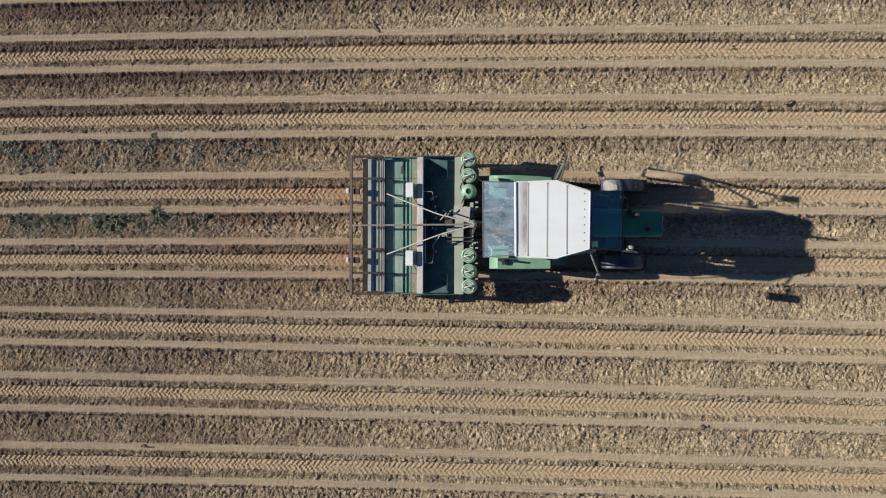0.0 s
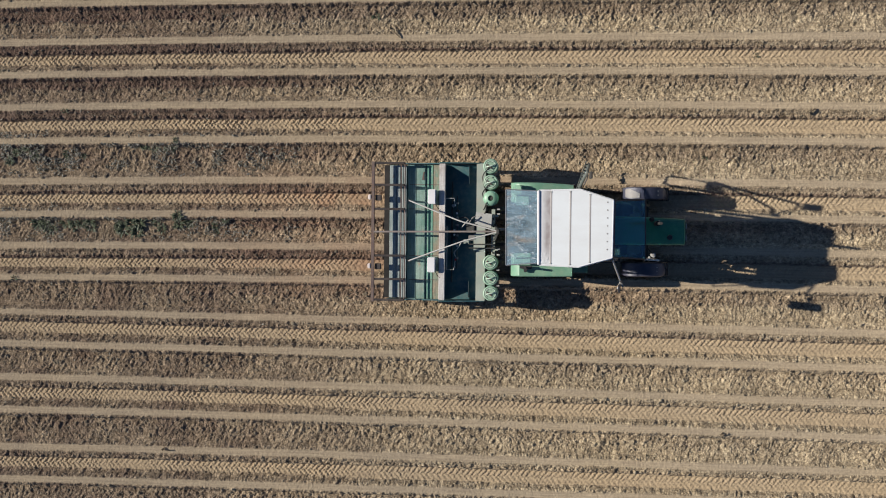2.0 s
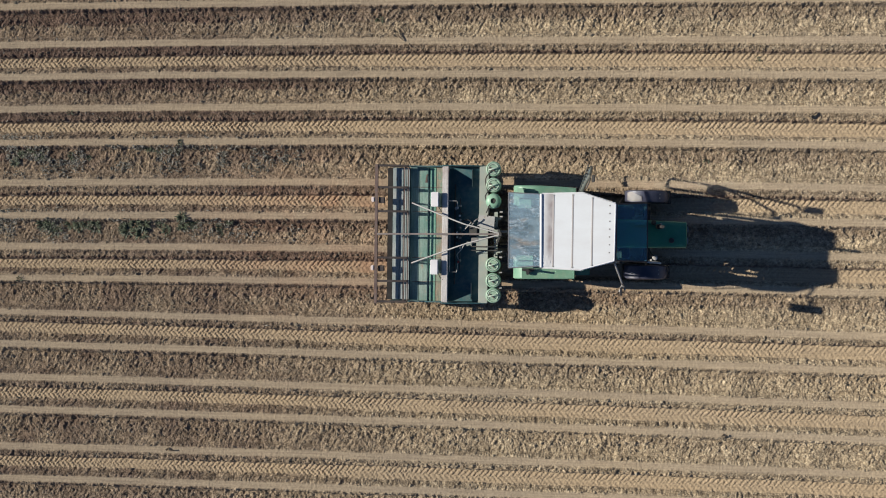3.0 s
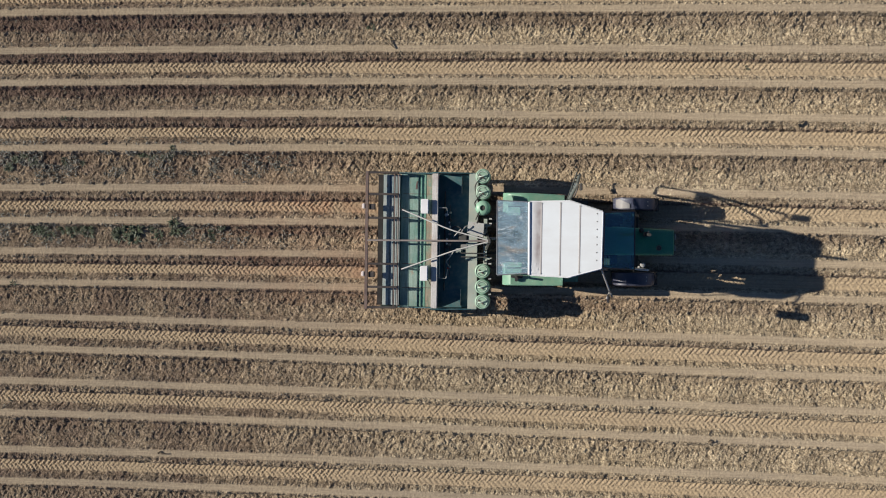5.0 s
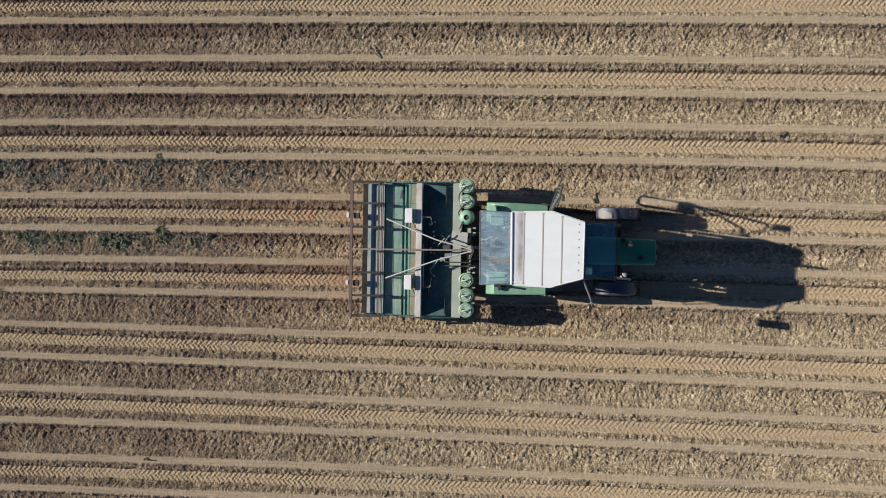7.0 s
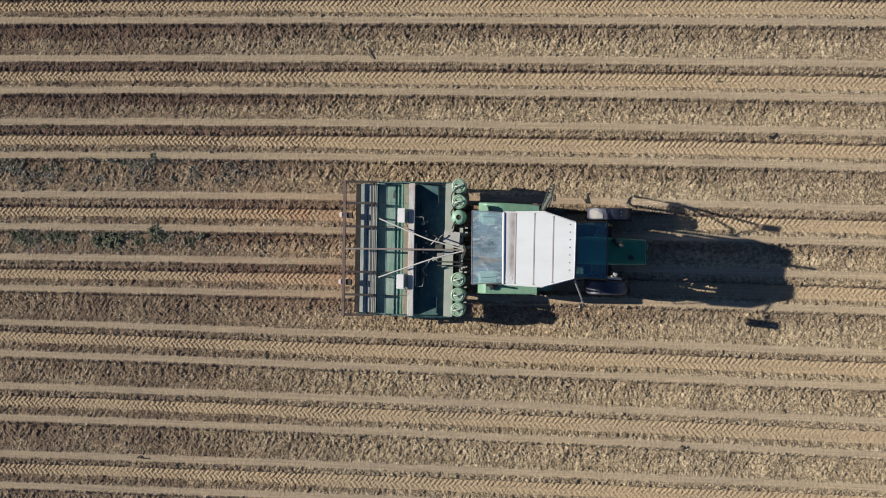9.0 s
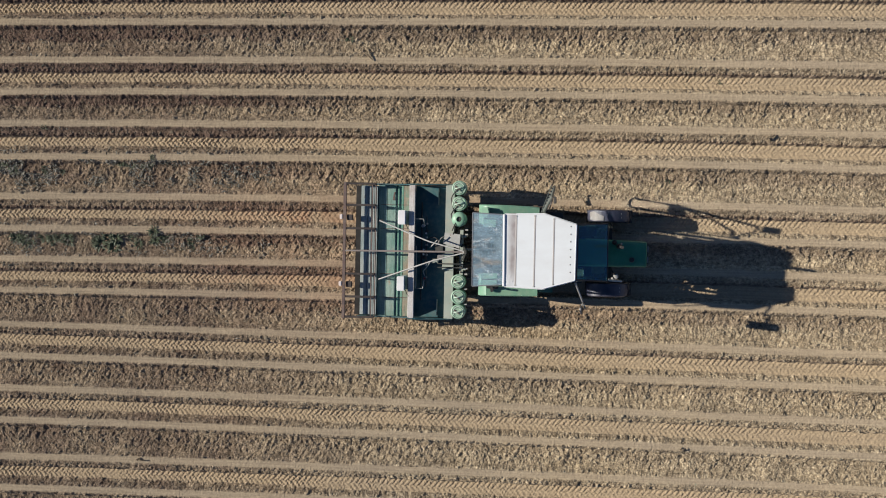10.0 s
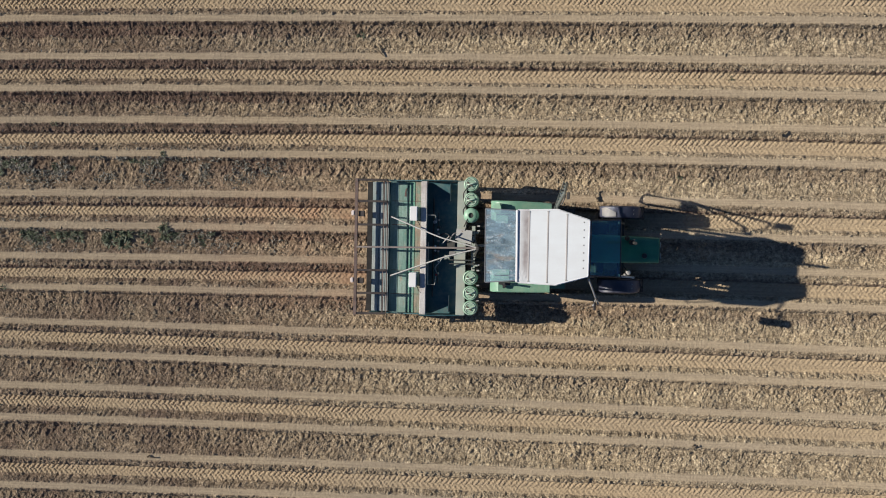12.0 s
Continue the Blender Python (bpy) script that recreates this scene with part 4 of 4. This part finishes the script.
    # pale filter bracket beside the bonnet
    bm = tube([(1.60, -1.10, 0.95), (1.60, -1.10, 1.12), (1.66, -1.11, 1.16), (1.84, -1.12, 1.16), (1.90, -1.13, 1.12), (1.90, -1.13, 0.95)], 0.024, n=8, curved=False)
    guard_rail = part("step_rail", bm, PIPE, tr, "pale bent tube rail")
    part("clip", box(1.69, 1.73, -1.09, -1.05, 1.05, 1.2, 0.01), PIPE, guard_rail)
    bowl = part("fuel_filter", spun([(0.0, 1.02), (0.03, 1.02), (0.045, 1.06), (0.045, 1.18), (0.03, 1.2), (0.03, 1.24), (0.05, 1.25), (0.05, 1.28), (0.0, 1.29)], (1.78, -1.02, 0.0), n=18), PIPE, tr, "pale fuel filter bowl")
    part("fuel_line", tube([(1.78, -1.02, 1.2), (1.72, -0.95, 1.22), (1.66, -0.86, 1.1)], 0.012, n=6), BLACK, bowl)
    part("low_sun_block", box(0.98, 1.27, -1.05, -0.80, 0.6, 0.98, 0.03), BLACK, tr)
    part("side_sun_block", box(0.3, 1.12, -1.2, -0.80, 0.5, 1.02, 0.05), BLACK, tr)
    part("side_sun_block", box(0.72, 1.35, -0.22, 0.05, 0.55, 1.25, 0.05), BLACK, tr)
    part("step", box(0.35, 0.65, 0.05, 0.32, 0.45, 0.49, 0.01), DARK_METAL, tr)
    # linkage
    for y in (-0.15, -0.85):
        part("lower_link", beam((-0.75, y * 0.9 - 0.05, 0.55), (-1.55, y, 0.5), 0.06, 0.05), DARK_METAL, tr)
        part("lift_rod", rod((-0.95, y, 0.53), (-0.85, y, 1.05), 0.02), DARK_METAL, tr)
    part("top_link", rod((-0.8, -0.5, 0.95), (-1.45, -0.52, 1.15), 0.03), STEEL, tr)
    return tr


# ---- the planter ----
def build_planter():
    yt, yb, ym = 0.885, -2.06, -0.585
    pl = thing("seed_planter", (-2.6, ym, 0.0), "green four row seed planter with boarded deck and rusty rear rail", "planter")
    # frame and ground parts
    part("toolbar", beam((-1.75, yt - 0.03, 0.52), (-1.75, yb + 0.03, 0.52), 0.11, 0.11), DARK_METAL, pl)
    part("rear_toolbar", beam((-3.1, yt - 0.03, 0.55), (-3.1, yb + 0.03, 0.55), 0.1, 0.1), DARK_METAL, pl)
    for y in (0.55, -0.21, -0.935, -1.68):
        part("row_arm", beam((-1.75, y, 0.5), (-3.2, y, 0.42), 0.05, 0.08), DARK_METAL, pl)
        part("opener_disc", spun([(0.0, 0.01), (0.19, 0.004), (0.2, 0.0), (0.19, -0.004), (0.0, -0.01)], (-2.3, y, 0.29), "Y", 24), STEEL, pl)
        part("press_wheel", spun([(0.0, 0.05), (0.13, 0.05), (0.17, 0.085), (0.18, 0.06), (0.18, -0.06), (0.17, -0.085), (0.13, -0.05), (0.0, -0.05)], (-3.2, y, 0.29), "Y", 24), RUBBER, pl, "dusty press wheel")
        part("seed_chute", rod((-2.3, y, 0.72), (-2.4, y, 0.3), 0.035), BLACK, pl)
    for y in (0.26, -1.3):
        part("gauge_wheel", spun([(0.0, 0.04), (0.2, 0.05), (0.28, 0.09), (0.3, 0.06), (0.3, -0.06), (0.28, -0.09), (0.2, -0.05), (0.0, -0.04)], (-1.98, y, 0.3), "Y", 28), RUBBER, pl)
    # rear slatted cover, lighter and weathered
    for x0, x1, mat in ((-3.775, -3.63, PALE_TEAL), (-3.622, -3.55, PALE_TEAL), (-3.542, -3.48, PALE_TEAL), (-3.472, -3.41, PALE_TEAL)):
        part("cover_board", box(x0, x1, yb + 0.06, yt - 0.06, 0.905, 0.932, 0.006), mat, pl, "weathered pale teal board")
    part("cover_support", box(-3.78, -3.415, yb + 0.05, yt - 0.05, 0.60, 0.90, 0.01), TEAL, pl)
    part("back_edge", box(-3.90, -3.785, yb + 0.05, yt - 0.05, 0.62, 0.86, 0.006), GAP_SHADE, pl, "black strip standing for the shaded gap at the back")
    # boarded deck
    for x0, x1, mat, lab in ((-3.405, -3.215, BOARD_GREEN, "green painted deck board"), (-3.207, -3.0, BOARD_GREY, "grey green weathered deck board"), (-2.99, -2.85, BOARD_LIGHT, "light green worn deck board"), (-2.842, -2.67, BARE_WOOD, "bare brown deck board")):
        part("deck_board", box(x0, x1, yb + 0.03, yt - 0.03, 0.80, 0.825, 0.005), mat, pl, lab)
    part("deck_support", box(-3.41, -2.66, yb + 0.04, yt - 0.04, 0.60, 0.795, 0.01), TEAL, pl)
    for y in (0.42, -0.1, -1.1, -1.62):
        part("deck_seam", beam((-3.36, y, 0.828), (-2.72, y, 0.828), 0.012, 0.006, bevel=0), RUST, pl)
    part("deck_slot", slab([(-3.09, 0.52, 0.828), (-3.04, 0.52, 0.828), (-3.05, 0.63, 0.828), (-3.02, 0.70, 0.828), (-3.06, 0.70, 0.828), (-3.08, 0.62, 0.828)], (0, 0, 0.004)), RUST, pl, "dark rusted slot")
    # hopper: white beam on its back wall, sloping ends, deep teal trough
    part("hopper_beam", box(-2.665, -2.53, yb + 0.04, yt - 0.04, 1.29, 1.35, 0.012), WHITE_WOOD, pl, "worn white beam along the hopper")
    part("hopper_back", slab([(-2.60, y, z) for y, z in ((yt - 0.045, 0.92), (yt - 0.045, 1.0), (yt - 0.29, 1.288), (yb + 0.32, 1.288), (yb + 0.045, 1.0), (yb + 0.045, 0.92), (yb + 0.55, 0.92), (yb + 0.55, 0.6), (yt - 0.42, 0.6), (yt - 0.42, 0.92))], (0.03, 0, 0)), TEAL, pl)
    bm = box(-2.565, -1.905, yb + 0.04, yt - 0.04, 0.925, 0.94, 0)
    part("hopper_trough", bm, TEAL, pl, "dark teal hopper trough")
    part("hopper_front", box(-1.90, -1.87, yb + 0.04, yt - 0.04, 0.90, 1.055, 0.006), GREY_GREEN, pl)
    part("front_skirt", box(-1.90, -1.87, yb + 0.55, yt - 0.42, 0.58, 0.895, 0.006), GREY_GREEN, pl)
    for y in (0.62, -1.80):
        part("trough_rib", beam((-2.06, y - 0.18, 0.99), (-2.06, y + 0.18, 0.99), 0.012, 0.1), PALE_TEAL, pl)
    part("front_shelf", box(-1.90, -1.70, yb + 0.02, yt - 0.02, 1.06, 1.09, 0.008), GREY_GREEN, pl, "dusty grey green shelf")
    for y in (yt - 0.015, yb + 0.015):
        part("side_wall", slab([(-3.84, y - 0.012, 0.58), (-3.84, y - 0.012, 0.88), (-3.38, y - 0.012, 0.9), (-2.72, y - 0.012, 0.95), (-2.66, y - 0.012, 1.27), (-2.2, y - 0.012, 1.2), (-1.72, y - 0.012, 1.05), (-1.72, y - 0.012, 0.58)], (0, 0.024, 0), bevel=0.004), TEAL, pl, "teal sheet side wall")
    # rear rail on arms
    rail = part("rear_rail", box(-4.125, -4.055, yb - 0.02, yt + 0.01, 1.17, 1.205, 0.008), RUST, pl, "rusty brown rear rail")
    for y in (0.865, 0.40, -0.11, -1.10, -1.60, -2.04):
        part("rail_arm", beam((-4.07, y, 1.18), (-3.43, y, 1.12), 0.048, 0.034), ARM, rail, "dark rusty arm")
        part("arm_post", beam((-3.45, y, 1.1), (-3.45, y, 0.934), 0.03, 0.03), RUST, rail)
    for x in (-3.50, -3.42):
        part("cross_rod", rod((x, yt - 0.02, 1.11), (x, yb + 0.02, 1.11), 0.013), RUST, rail, "thin dark cross rod")
    for y in (0.14, -1.32):
        lamp = part("marker_lamp", box(-4.20, -4.13, y - 0.055, y + 0.055, 1.10, 1.22, 0.015), LAMP_WHITE, pl, "small dusty white marker lamp on the rear rail")
        part("lamp_bracket", box(-4.05, -3.92, y - 0.075, y + 0.05, 1.07, 1.17, 0.01), ARM, lamp)
    # centre bar and braces
    part("centre_bar", beam((-4.06, ym - 0.01, 1.225), (-1.42, ym + 0.02, 1.52), 0.038, 0.045), BAR_STEEL, pl, "brown grey centre bar")
    part("brace", tube([(-1.42, -0.555, 1.62), (-1.95, -0.42, 1.56), (-2.3, -0.32, 1.51), (-3.30, 0.07, 1.33)], 0.0155), PIPE, pl, "pale bent brace pipe")
    part("brace", tube([(-1.42, -0.575, 1.62), (-1.95, -0.72, 1.56), (-2.3, -0.83, 1.51), (-3.30, -1.20, 1.33)], 0.0155), PIPE, pl, "pale bent brace pipe")
    for y in (0.07, -1.20):
        part("brace_foot", beam((-3.30, y, 1.33), (-3.32, y, 0.827), 0.04, 0.03), RUST, pl)
    part("mast", beam((-1.44, ym + 0.015, 0.5), (-1.42, ym + 0.015, 1.64), 0.08, 0.06), DARK_METAL, pl)
    part("mast", beam((-1.6, ym - 0.35, 0.6), (-1.44, ym - 0.02, 1.3), 0.05, 0.05), DARK_METAL, pl)
    part("mast", beam((-1.6, ym + 0.35, 0.6), (-1.44, ym + 0.04, 1.3), 0.05, 0.05), DARK_METAL, pl)
    # front centre plates
    part("control_plate", slab([(-1.90, -0.16, 1.15), (-1.56, -0.20, 1.17), (-1.58, -0.50, 1.17), (-1.93, -0.40, 1.15)], (0, 0, 0.02)), PLATE, pl, "tilted grey control plate")
    part("front_plate", box(-1.95, -1.70, -0.98, -0.62, 1.10, 1.13, 0.008), GREY_GREEN, pl)
    part("front_plate", box(-1.58, -1.50, -1.12, -0.1, 1.0, 1.03, 0.006), GREY_GREEN, pl)
    for y in (-0.84, -0.92):
        part("shaft", rod((-2.05, y, 1.15), (-1.5, y, 1.15), 0.013), DARK_METAL, pl)
    part("gear_block", box(-2.12, -1.92, -0.60, -0.42, 1.0, 1.12, 0.02), DARK_METAL, pl)
    part("gear_block", box(-2.06, -1.9, -0.76, -0.64, 1.02, 1.14, 0.02), STEEL, pl)
    # round seed cans
    for k, y in enumerate((0.805, 0.465, 0.13, -1.22, -1.55, -1.87)):
        cx = -1.603 + 0.005 * k
        can = part("seed_can", spun([(0.0, 0.66), (0.13, 0.66), (0.15, 0.70), (0.152, 1.12), (0.16, 1.13), (0.16, 1.155), (0.152, 1.165)], (cx, y, 0.0), n=28), GREEN, pl, "round light green seed can")
        if k == 2:
            part("lid", spun([(0.163, 1.156), (0.15, 1.19), (0.11, 1.225), (0.06, 1.235), (0.055, 1.20), (0.0, 1.195)], (cx, y, 0.0), n=28), GREEN, can, "domed green lid with a dark filler hole")
            part("filler_hole", spun([(0.0, 1.205), (0.052, 1.205), (0.052, 1.2)], (cx, y, 0.0), n=20), BLACK, can)
        else:
            part("lid", spun([(0.158, 1.156), (0.15, 1.178), (0.135, 1.185), (0.128, 1.172), (0.095, 1.172), (0.088, 1.186), (0.0, 1.19)], (cx, y, 0.0), n=28), LID_GREEN, can, "faded ribbed green lid")
            arc = [(cx + 0.108 * math.cos(a), y + 0.108 * math.sin(a), 1.187) for a in np.linspace(0.3 + k, 5.2 + k, 20)]
            part("lid_ring", tube(arc, 0.011, n=6, curved=False), LID_PALE, can, "pale green lid ring")
            part("lid_handle", tube([(cx - 0.09, y - 0.02, 1.19), (cx - 0.03, y - 0.005, 1.225), (cx + 0.04, y + 0.01, 1.225), (cx + 0.09, y + 0.03, 1.19)], 0.013, n=6), LID_PALE, can, "pale lid handle")
            part("lid_clamp", beam((cx - 0.08, y + 0.035, 1.2), (cx + 0.03, y - 0.055, 1.2), 0.025, 0.02), RUST, can)
    for y0, y1, s in ((0.78, 0.2, 1), (0.42, -0.05, 1)):
        part("hose", tube([(-1.63, y0, 1.2), (-1.75, y0 - 0.15, 1.18), (-1.76, (y0 + y1) / 2, 1.16), (-1.68, y1, 1.17), (-1.72, y1 - 0.15, 1.18)], 0.012, n=6), BLACK, pl, "thin black hose")
    part("hose", tube([(-1.62, 0.12, 1.2), (-1.68, 0.02, 1.22), (-1.74, -0.12, 1.2)], 0.012, n=6), BLACK, pl)
    for y in (-1.38, -1.71, -1.06, -0.94, -0.10, -0.20):
        part("can_clip", rod((-1.46, y, 1.1), (-1.40, y, 1.1), 0.018), PIPE, pl)
    # wire loops over the trough
    part("wire_loop", tube([(-2.545, 0.12, 1.30), (-2.36, 0.12, 1.28), (-2.35, 0.10, 1.27), (-2.35, -0.05, 1.1)], 0.009, n=6, curved=False), PIPE, pl, "thin pale wire loop")
    part("wire_loop", tube([(-2.50, -0.46, 1.28), (-2.50, -1.38, 1.28), (-2.35, -1.38, 1.28), (-2.34, -1.20, 1.1)], 0.009, n=6, curved=False), PIPE, pl, "thin pale wire loop")
    part("tap", spun([(0.0, 0.06), (0.03, 0.05), (0.035, 0.02), (0.02, 0.0), (0.0, 0.0)], (-2.39, -0.03, 1.05), n=12), PIPE, pl)
    part("tap", spun([(0.0, 0.05), (0.024, 0.04), (0.028, 0.02), (0.02, 0.0), (0.0, 0.0)], (-2.33, -1.17, 1.05), n=12), RED, pl, "small red tap")
    part("hose", tube([(-2.33, -1.12, 1.05), (-2.36, -1.02, 1.1), (-2.28, -0.92, 1.15), (-2.2, -0.8, 1.2)], 0.011, n=6), PIPE, pl)
    part("hose", tube([(-2.3, -0.35, 1.02), (-2.2, -0.28, 1.1), (-2.08, -0.30, 1.12), (-2.0, -0.45, 1.1)], 0.014, n=6), BLACK, pl)
    for x, y in ((-2.38, -0.56), (-2.30, -0.62), (-2.36, -0.72), (-2.3, -0.14)):
        part("meter", box(x - 0.035, x + 0.035, y - 0.03, y + 0.03, 0.942, 1.08, 0.012), DARK_METAL, pl)
    # drive shaft over the trough with collars, knobs and levers
    shaft = part("drive_shaft", rod((-2.30, 0.18, 1.09), (-2.30, -1.36, 1.09), 0.011, n=8), DARK_METAL, pl, "thin dark drive shaft")
    for y, r in ((0.02, 0.03), (-0.28, 0.022), (-0.44, 0.034), (-0.66, 0.03), (-0.88, 0.022), (-1.14, 0.028)):
        part("collar", rod((-2.30, y - 0.02, 1.09), (-2.30, y + 0.02, 1.09), r, n=12), STEEL if r > 0.025 else PIPE, shaft)
    for x, y in ((-2.35, -0.02), (-2.36, -0.545), (-2.36, -0.645), (-2.31, -0.19)):
        part("knob", spun([(0.0, 0.045), (0.018, 0.04), (0.022, 0.02), (0.012, 0.0)], (x, y, 1.10), n=12), BOX_WHITE, pl, "small white knob")
    part("lever", tube([(-2.06, -0.44, 1.12), (-2.02, -0.36, 1.22), (-1.96, -0.28, 1.26), (-1.90, -0.25, 1.24)], 0.013, n=6), STEEL, pl, "bent grey lever")
    part("lever", tube([(-2.22, -0.50, 1.1), (-2.14, -0.42, 1.2), (-2.06, -0.33, 1.2)], 0.012, n=6), PIPE, pl)
    part("chain_case", box(-2.2, -2.02, -0.83, -0.74, 1.0, 1.16, 0.03), GREY_GREEN, pl, "dusty chain case")
    for y in (-0.3, -0.46, -0.66, -0.78, -0.9, -1.02):
        part("shelf_bolt", spun([(0.0, 0.02), (0.016, 0.016), (0.02, 0.0)], (-1.545, y, 1.03), n=8), SOOT, pl)
    for y in (-0.24, -0.62, -0.95):
        part("hitch_lug", box(-1.50, -1.43, y - 0.02, y + 0.02, 0.95, 1.12, 0.008), GREY_GREEN, pl)
    part("trough_bar", rod((-2.42, yt - 0.4, 0.98), (-2.42, yb + 0.4, 0.98), 0.016), DARK_METAL, pl)
    return pl


def build_white_box(y0, y1):
    bx = thing("white_box", (-2.81, (y0 + y1) / 2, 0.826), "small white plastic box standing on the planter deck", "box", "white boxes on the planter deck")
    part("body", box(-2.885, -2.735, y0, y1, 0.829, 1.43, 0.018), BOX_WHITE, bx)
    part("lid", box(-2.892, -2.728, y0 - 0.006, y1 + 0.006, 1.43, 1.46, 0.012), BOX_WHITE, bx)
    part("cable", tube([(-2.78, y0, 0.95), (-2.76, y0 - 0.05, 0.9), (-2.70, y0 - 0.09, 1.2), (-2.64, y0 - 0.12, 1.352)], 0.009, n=6), BLACK, bx)


build_tractor()
build_planter()
build_white_box(0.0, 0.295)
build_white_box(-1.425, -1.125)


# ---- weeds and stalks ----
def ground_z(x, y):
    return float(field(np.array([x]), np.array([y]), True)[0][0])


def build_weed(x, y, spread, leaves, seed):
    rng = random.Random(seed)
    z = ground_z(x, y)
    ob = thing("weed", (x, y, z), "small green weed growing between the rows", "weed", "weeds in the field")
    bm = bmesh.new()
    for k in range(leaves):
        a = rng.uniform(0, 6.283)
        n = spread * rng.uniform(0.45, 1.0)
        w = n * rng.uniform(0.08, 0.16)
        rise = n * rng.uniform(0.2, 0.7)
        way, side = Vector((math.cos(a), math.sin(a), 0)), Vector((-math.sin(a), math.cos(a), 0))
        o = Vector((x, y, z - 0.005)) + way * rng.uniform(0, spread * 0.25) + side * rng.uniform(-1, 1) * spread * 0.2
        p = [o, o + way * n * 0.45 + side * w + Vector((0, 0, rise * 0.8)), o + way * n + Vector((0, 0, rise * 0.65)), o + way * n * 0.45 - side * w + Vector((0, 0, rise * 0.8)), o + way * n * 0.5 + Vector((0, 0, rise * 0.7))]
        v = [bm.verts.new(q) for q in p]
        for i in range(4):
            bm.faces.new((v[i], v[(i + 1) % 4], v[4]))
    part("leaves", bm, LEAF, ob)
    part("stem", rod((x, y, z - 0.02), (x, y, z + spread * 0.4), 0.006, n=6), LEAF, ob)


def build_stalk(x, y, length, angle, seed):
    rng = random.Random(seed)
    z = ground_z(x, y)
    ob = thing("dry_stalk", (x, y, z), "dark dry stalk lying on the soil", "stalk", "stalks in the field")
    d = Vector((math.cos(radians(angle)), math.sin(radians(angle)), 0))
    o = Vector((x, y, z + 0.045))
    part("stem", tube([o - d * length / 2, o + Vector((0, 0, 0.03)), o + d * length / 2], 0.014, n=6), STRAW, ob)
    part("root", rod(o - d * length / 2 + Vector((0, 0, 0.01)), o - d * length * 0.3 + Vector((0.02, 0.05, -0.03)), 0.03, n=7, r2=0.01), STRAW, ob)


rng = random.Random(31)
PLANTS = [(-4.23, 4.17, 0.12, 18), (-5.80, 4.68, 0.10, 14), (-11.40, 2.08, 0.10, 12), (-12.62, -1.77, 0.11, 14), (4.02, 3.26, 0.09, 10), (2.97, 1.07, 0.09, 10), (-7.71, 4.24, 0.06, 6), (5.21, 2.05, 0.05, 6), (-9.09, 2.36, 0.07, 8), (-6.64, 4.17, 0.05, 5), (3.65, -1.04, 0.05, 6)]
# clumps along two furrows: middle, half length, plants, size
for cx, cy, half, count, size in ((-11.75, -0.52, 0.35, 7, 0.19), (-11.05, -0.5, 0.3, 5, 0.17), (-9.95, -0.52, 0.28, 6, 0.19), (-9.25, -0.5, 0.15, 3, 0.15), (-8.75, -0.46, 0.25, 5, 0.15), (-7.9, -0.44, 0.3, 4, 0.10), (-12.4, 1.1, 0.4, 6, 0.14), (-11.2, 1.05, 0.4, 3, 0.10), (-9.2, 1.24, 0.5, 6, 0.10)):
    PLANTS += [(cx + rng.uniform(-half, half), cy + rng.gauss(0, 0.07), size * rng.uniform(0.6, 1.15), rng.randint(30, 46)) for _ in range(count)]
for k, (x, y, s, n) in enumerate(PLANTS):
    build_weed(x, y, s, n, 100 + k)
for k, (x, y, n, a) in enumerate(((-3.81, 3.79, 0.32, -40), (1.09, 0.63, 0.30, 120), (-8.98, -5.62, 0.20, 0), (5.15, 2.06, 0.20, 30), (3.43, -4.90, 0.12, 20))):
    build_stalk(x, y, n, a, 200 + k)


def build_litter():
    """Withered grey leaves strewn over the weedy end of the field."""
    rng = np.random.default_rng(23)
    n = 7000
    x = -13.4 + 7.5 * rng.beta(1.0, 1.6, n)
    y = np.where(rng.uniform(0, 1, n) < 0.6, rng.normal(1.12, 0.24, n), np.where(rng.uniform(0, 1, n) < 0.65, rng.normal(-0.5, 0.2, n), rng.uniform(-6.8, 5.0, n)))
    z, track, rough, damp, earth_and_shade = field(x, y, True)
    keep = (rough > 0.4) & (value_noise(x, y, 0.28, 71) * (0.5 + 0.5 * value_noise(x, y, 0.9, 72)) > 0.36)
    x, y, z = x[keep], y[keep], z[keep]
    n = len(x)
    a, size = rng.uniform(0, 6.283, n), rng.uniform(0.014, 0.05, n)
    leaf = np.array([(-1, 0, 0.1), (0, 0.36, 0.0), (1, 0, 0.35), (0, -0.36, 0.0)])
    tilt = rng.uniform(-0.5, 0.9, (n, 4)) * size[:, None]
    ca, sa = np.cos(a)[:, None], np.sin(a)[:, None]
    lx, ly = leaf[None, :, 0] * size[:, None], leaf[None, :, 1] * size[:, None]
    co = np.stack([lx * ca - ly * sa + x[:, None], lx * sa + ly * ca + y[:, None], z[:, None] + 0.016 + leaf[None, :, 2] * size[:, None] + 0.5 * tilt], -1)
    me = raw_mesh("dead_leaves", co.reshape(-1, 3), np.arange(4 * n).reshape(n, 4))
    me.materials.append(LITTER)
    tagged(new("dead_leaves", me), "withered grey leaves strewn over the furrows", "leaves", kind="stuff")


build_litter()
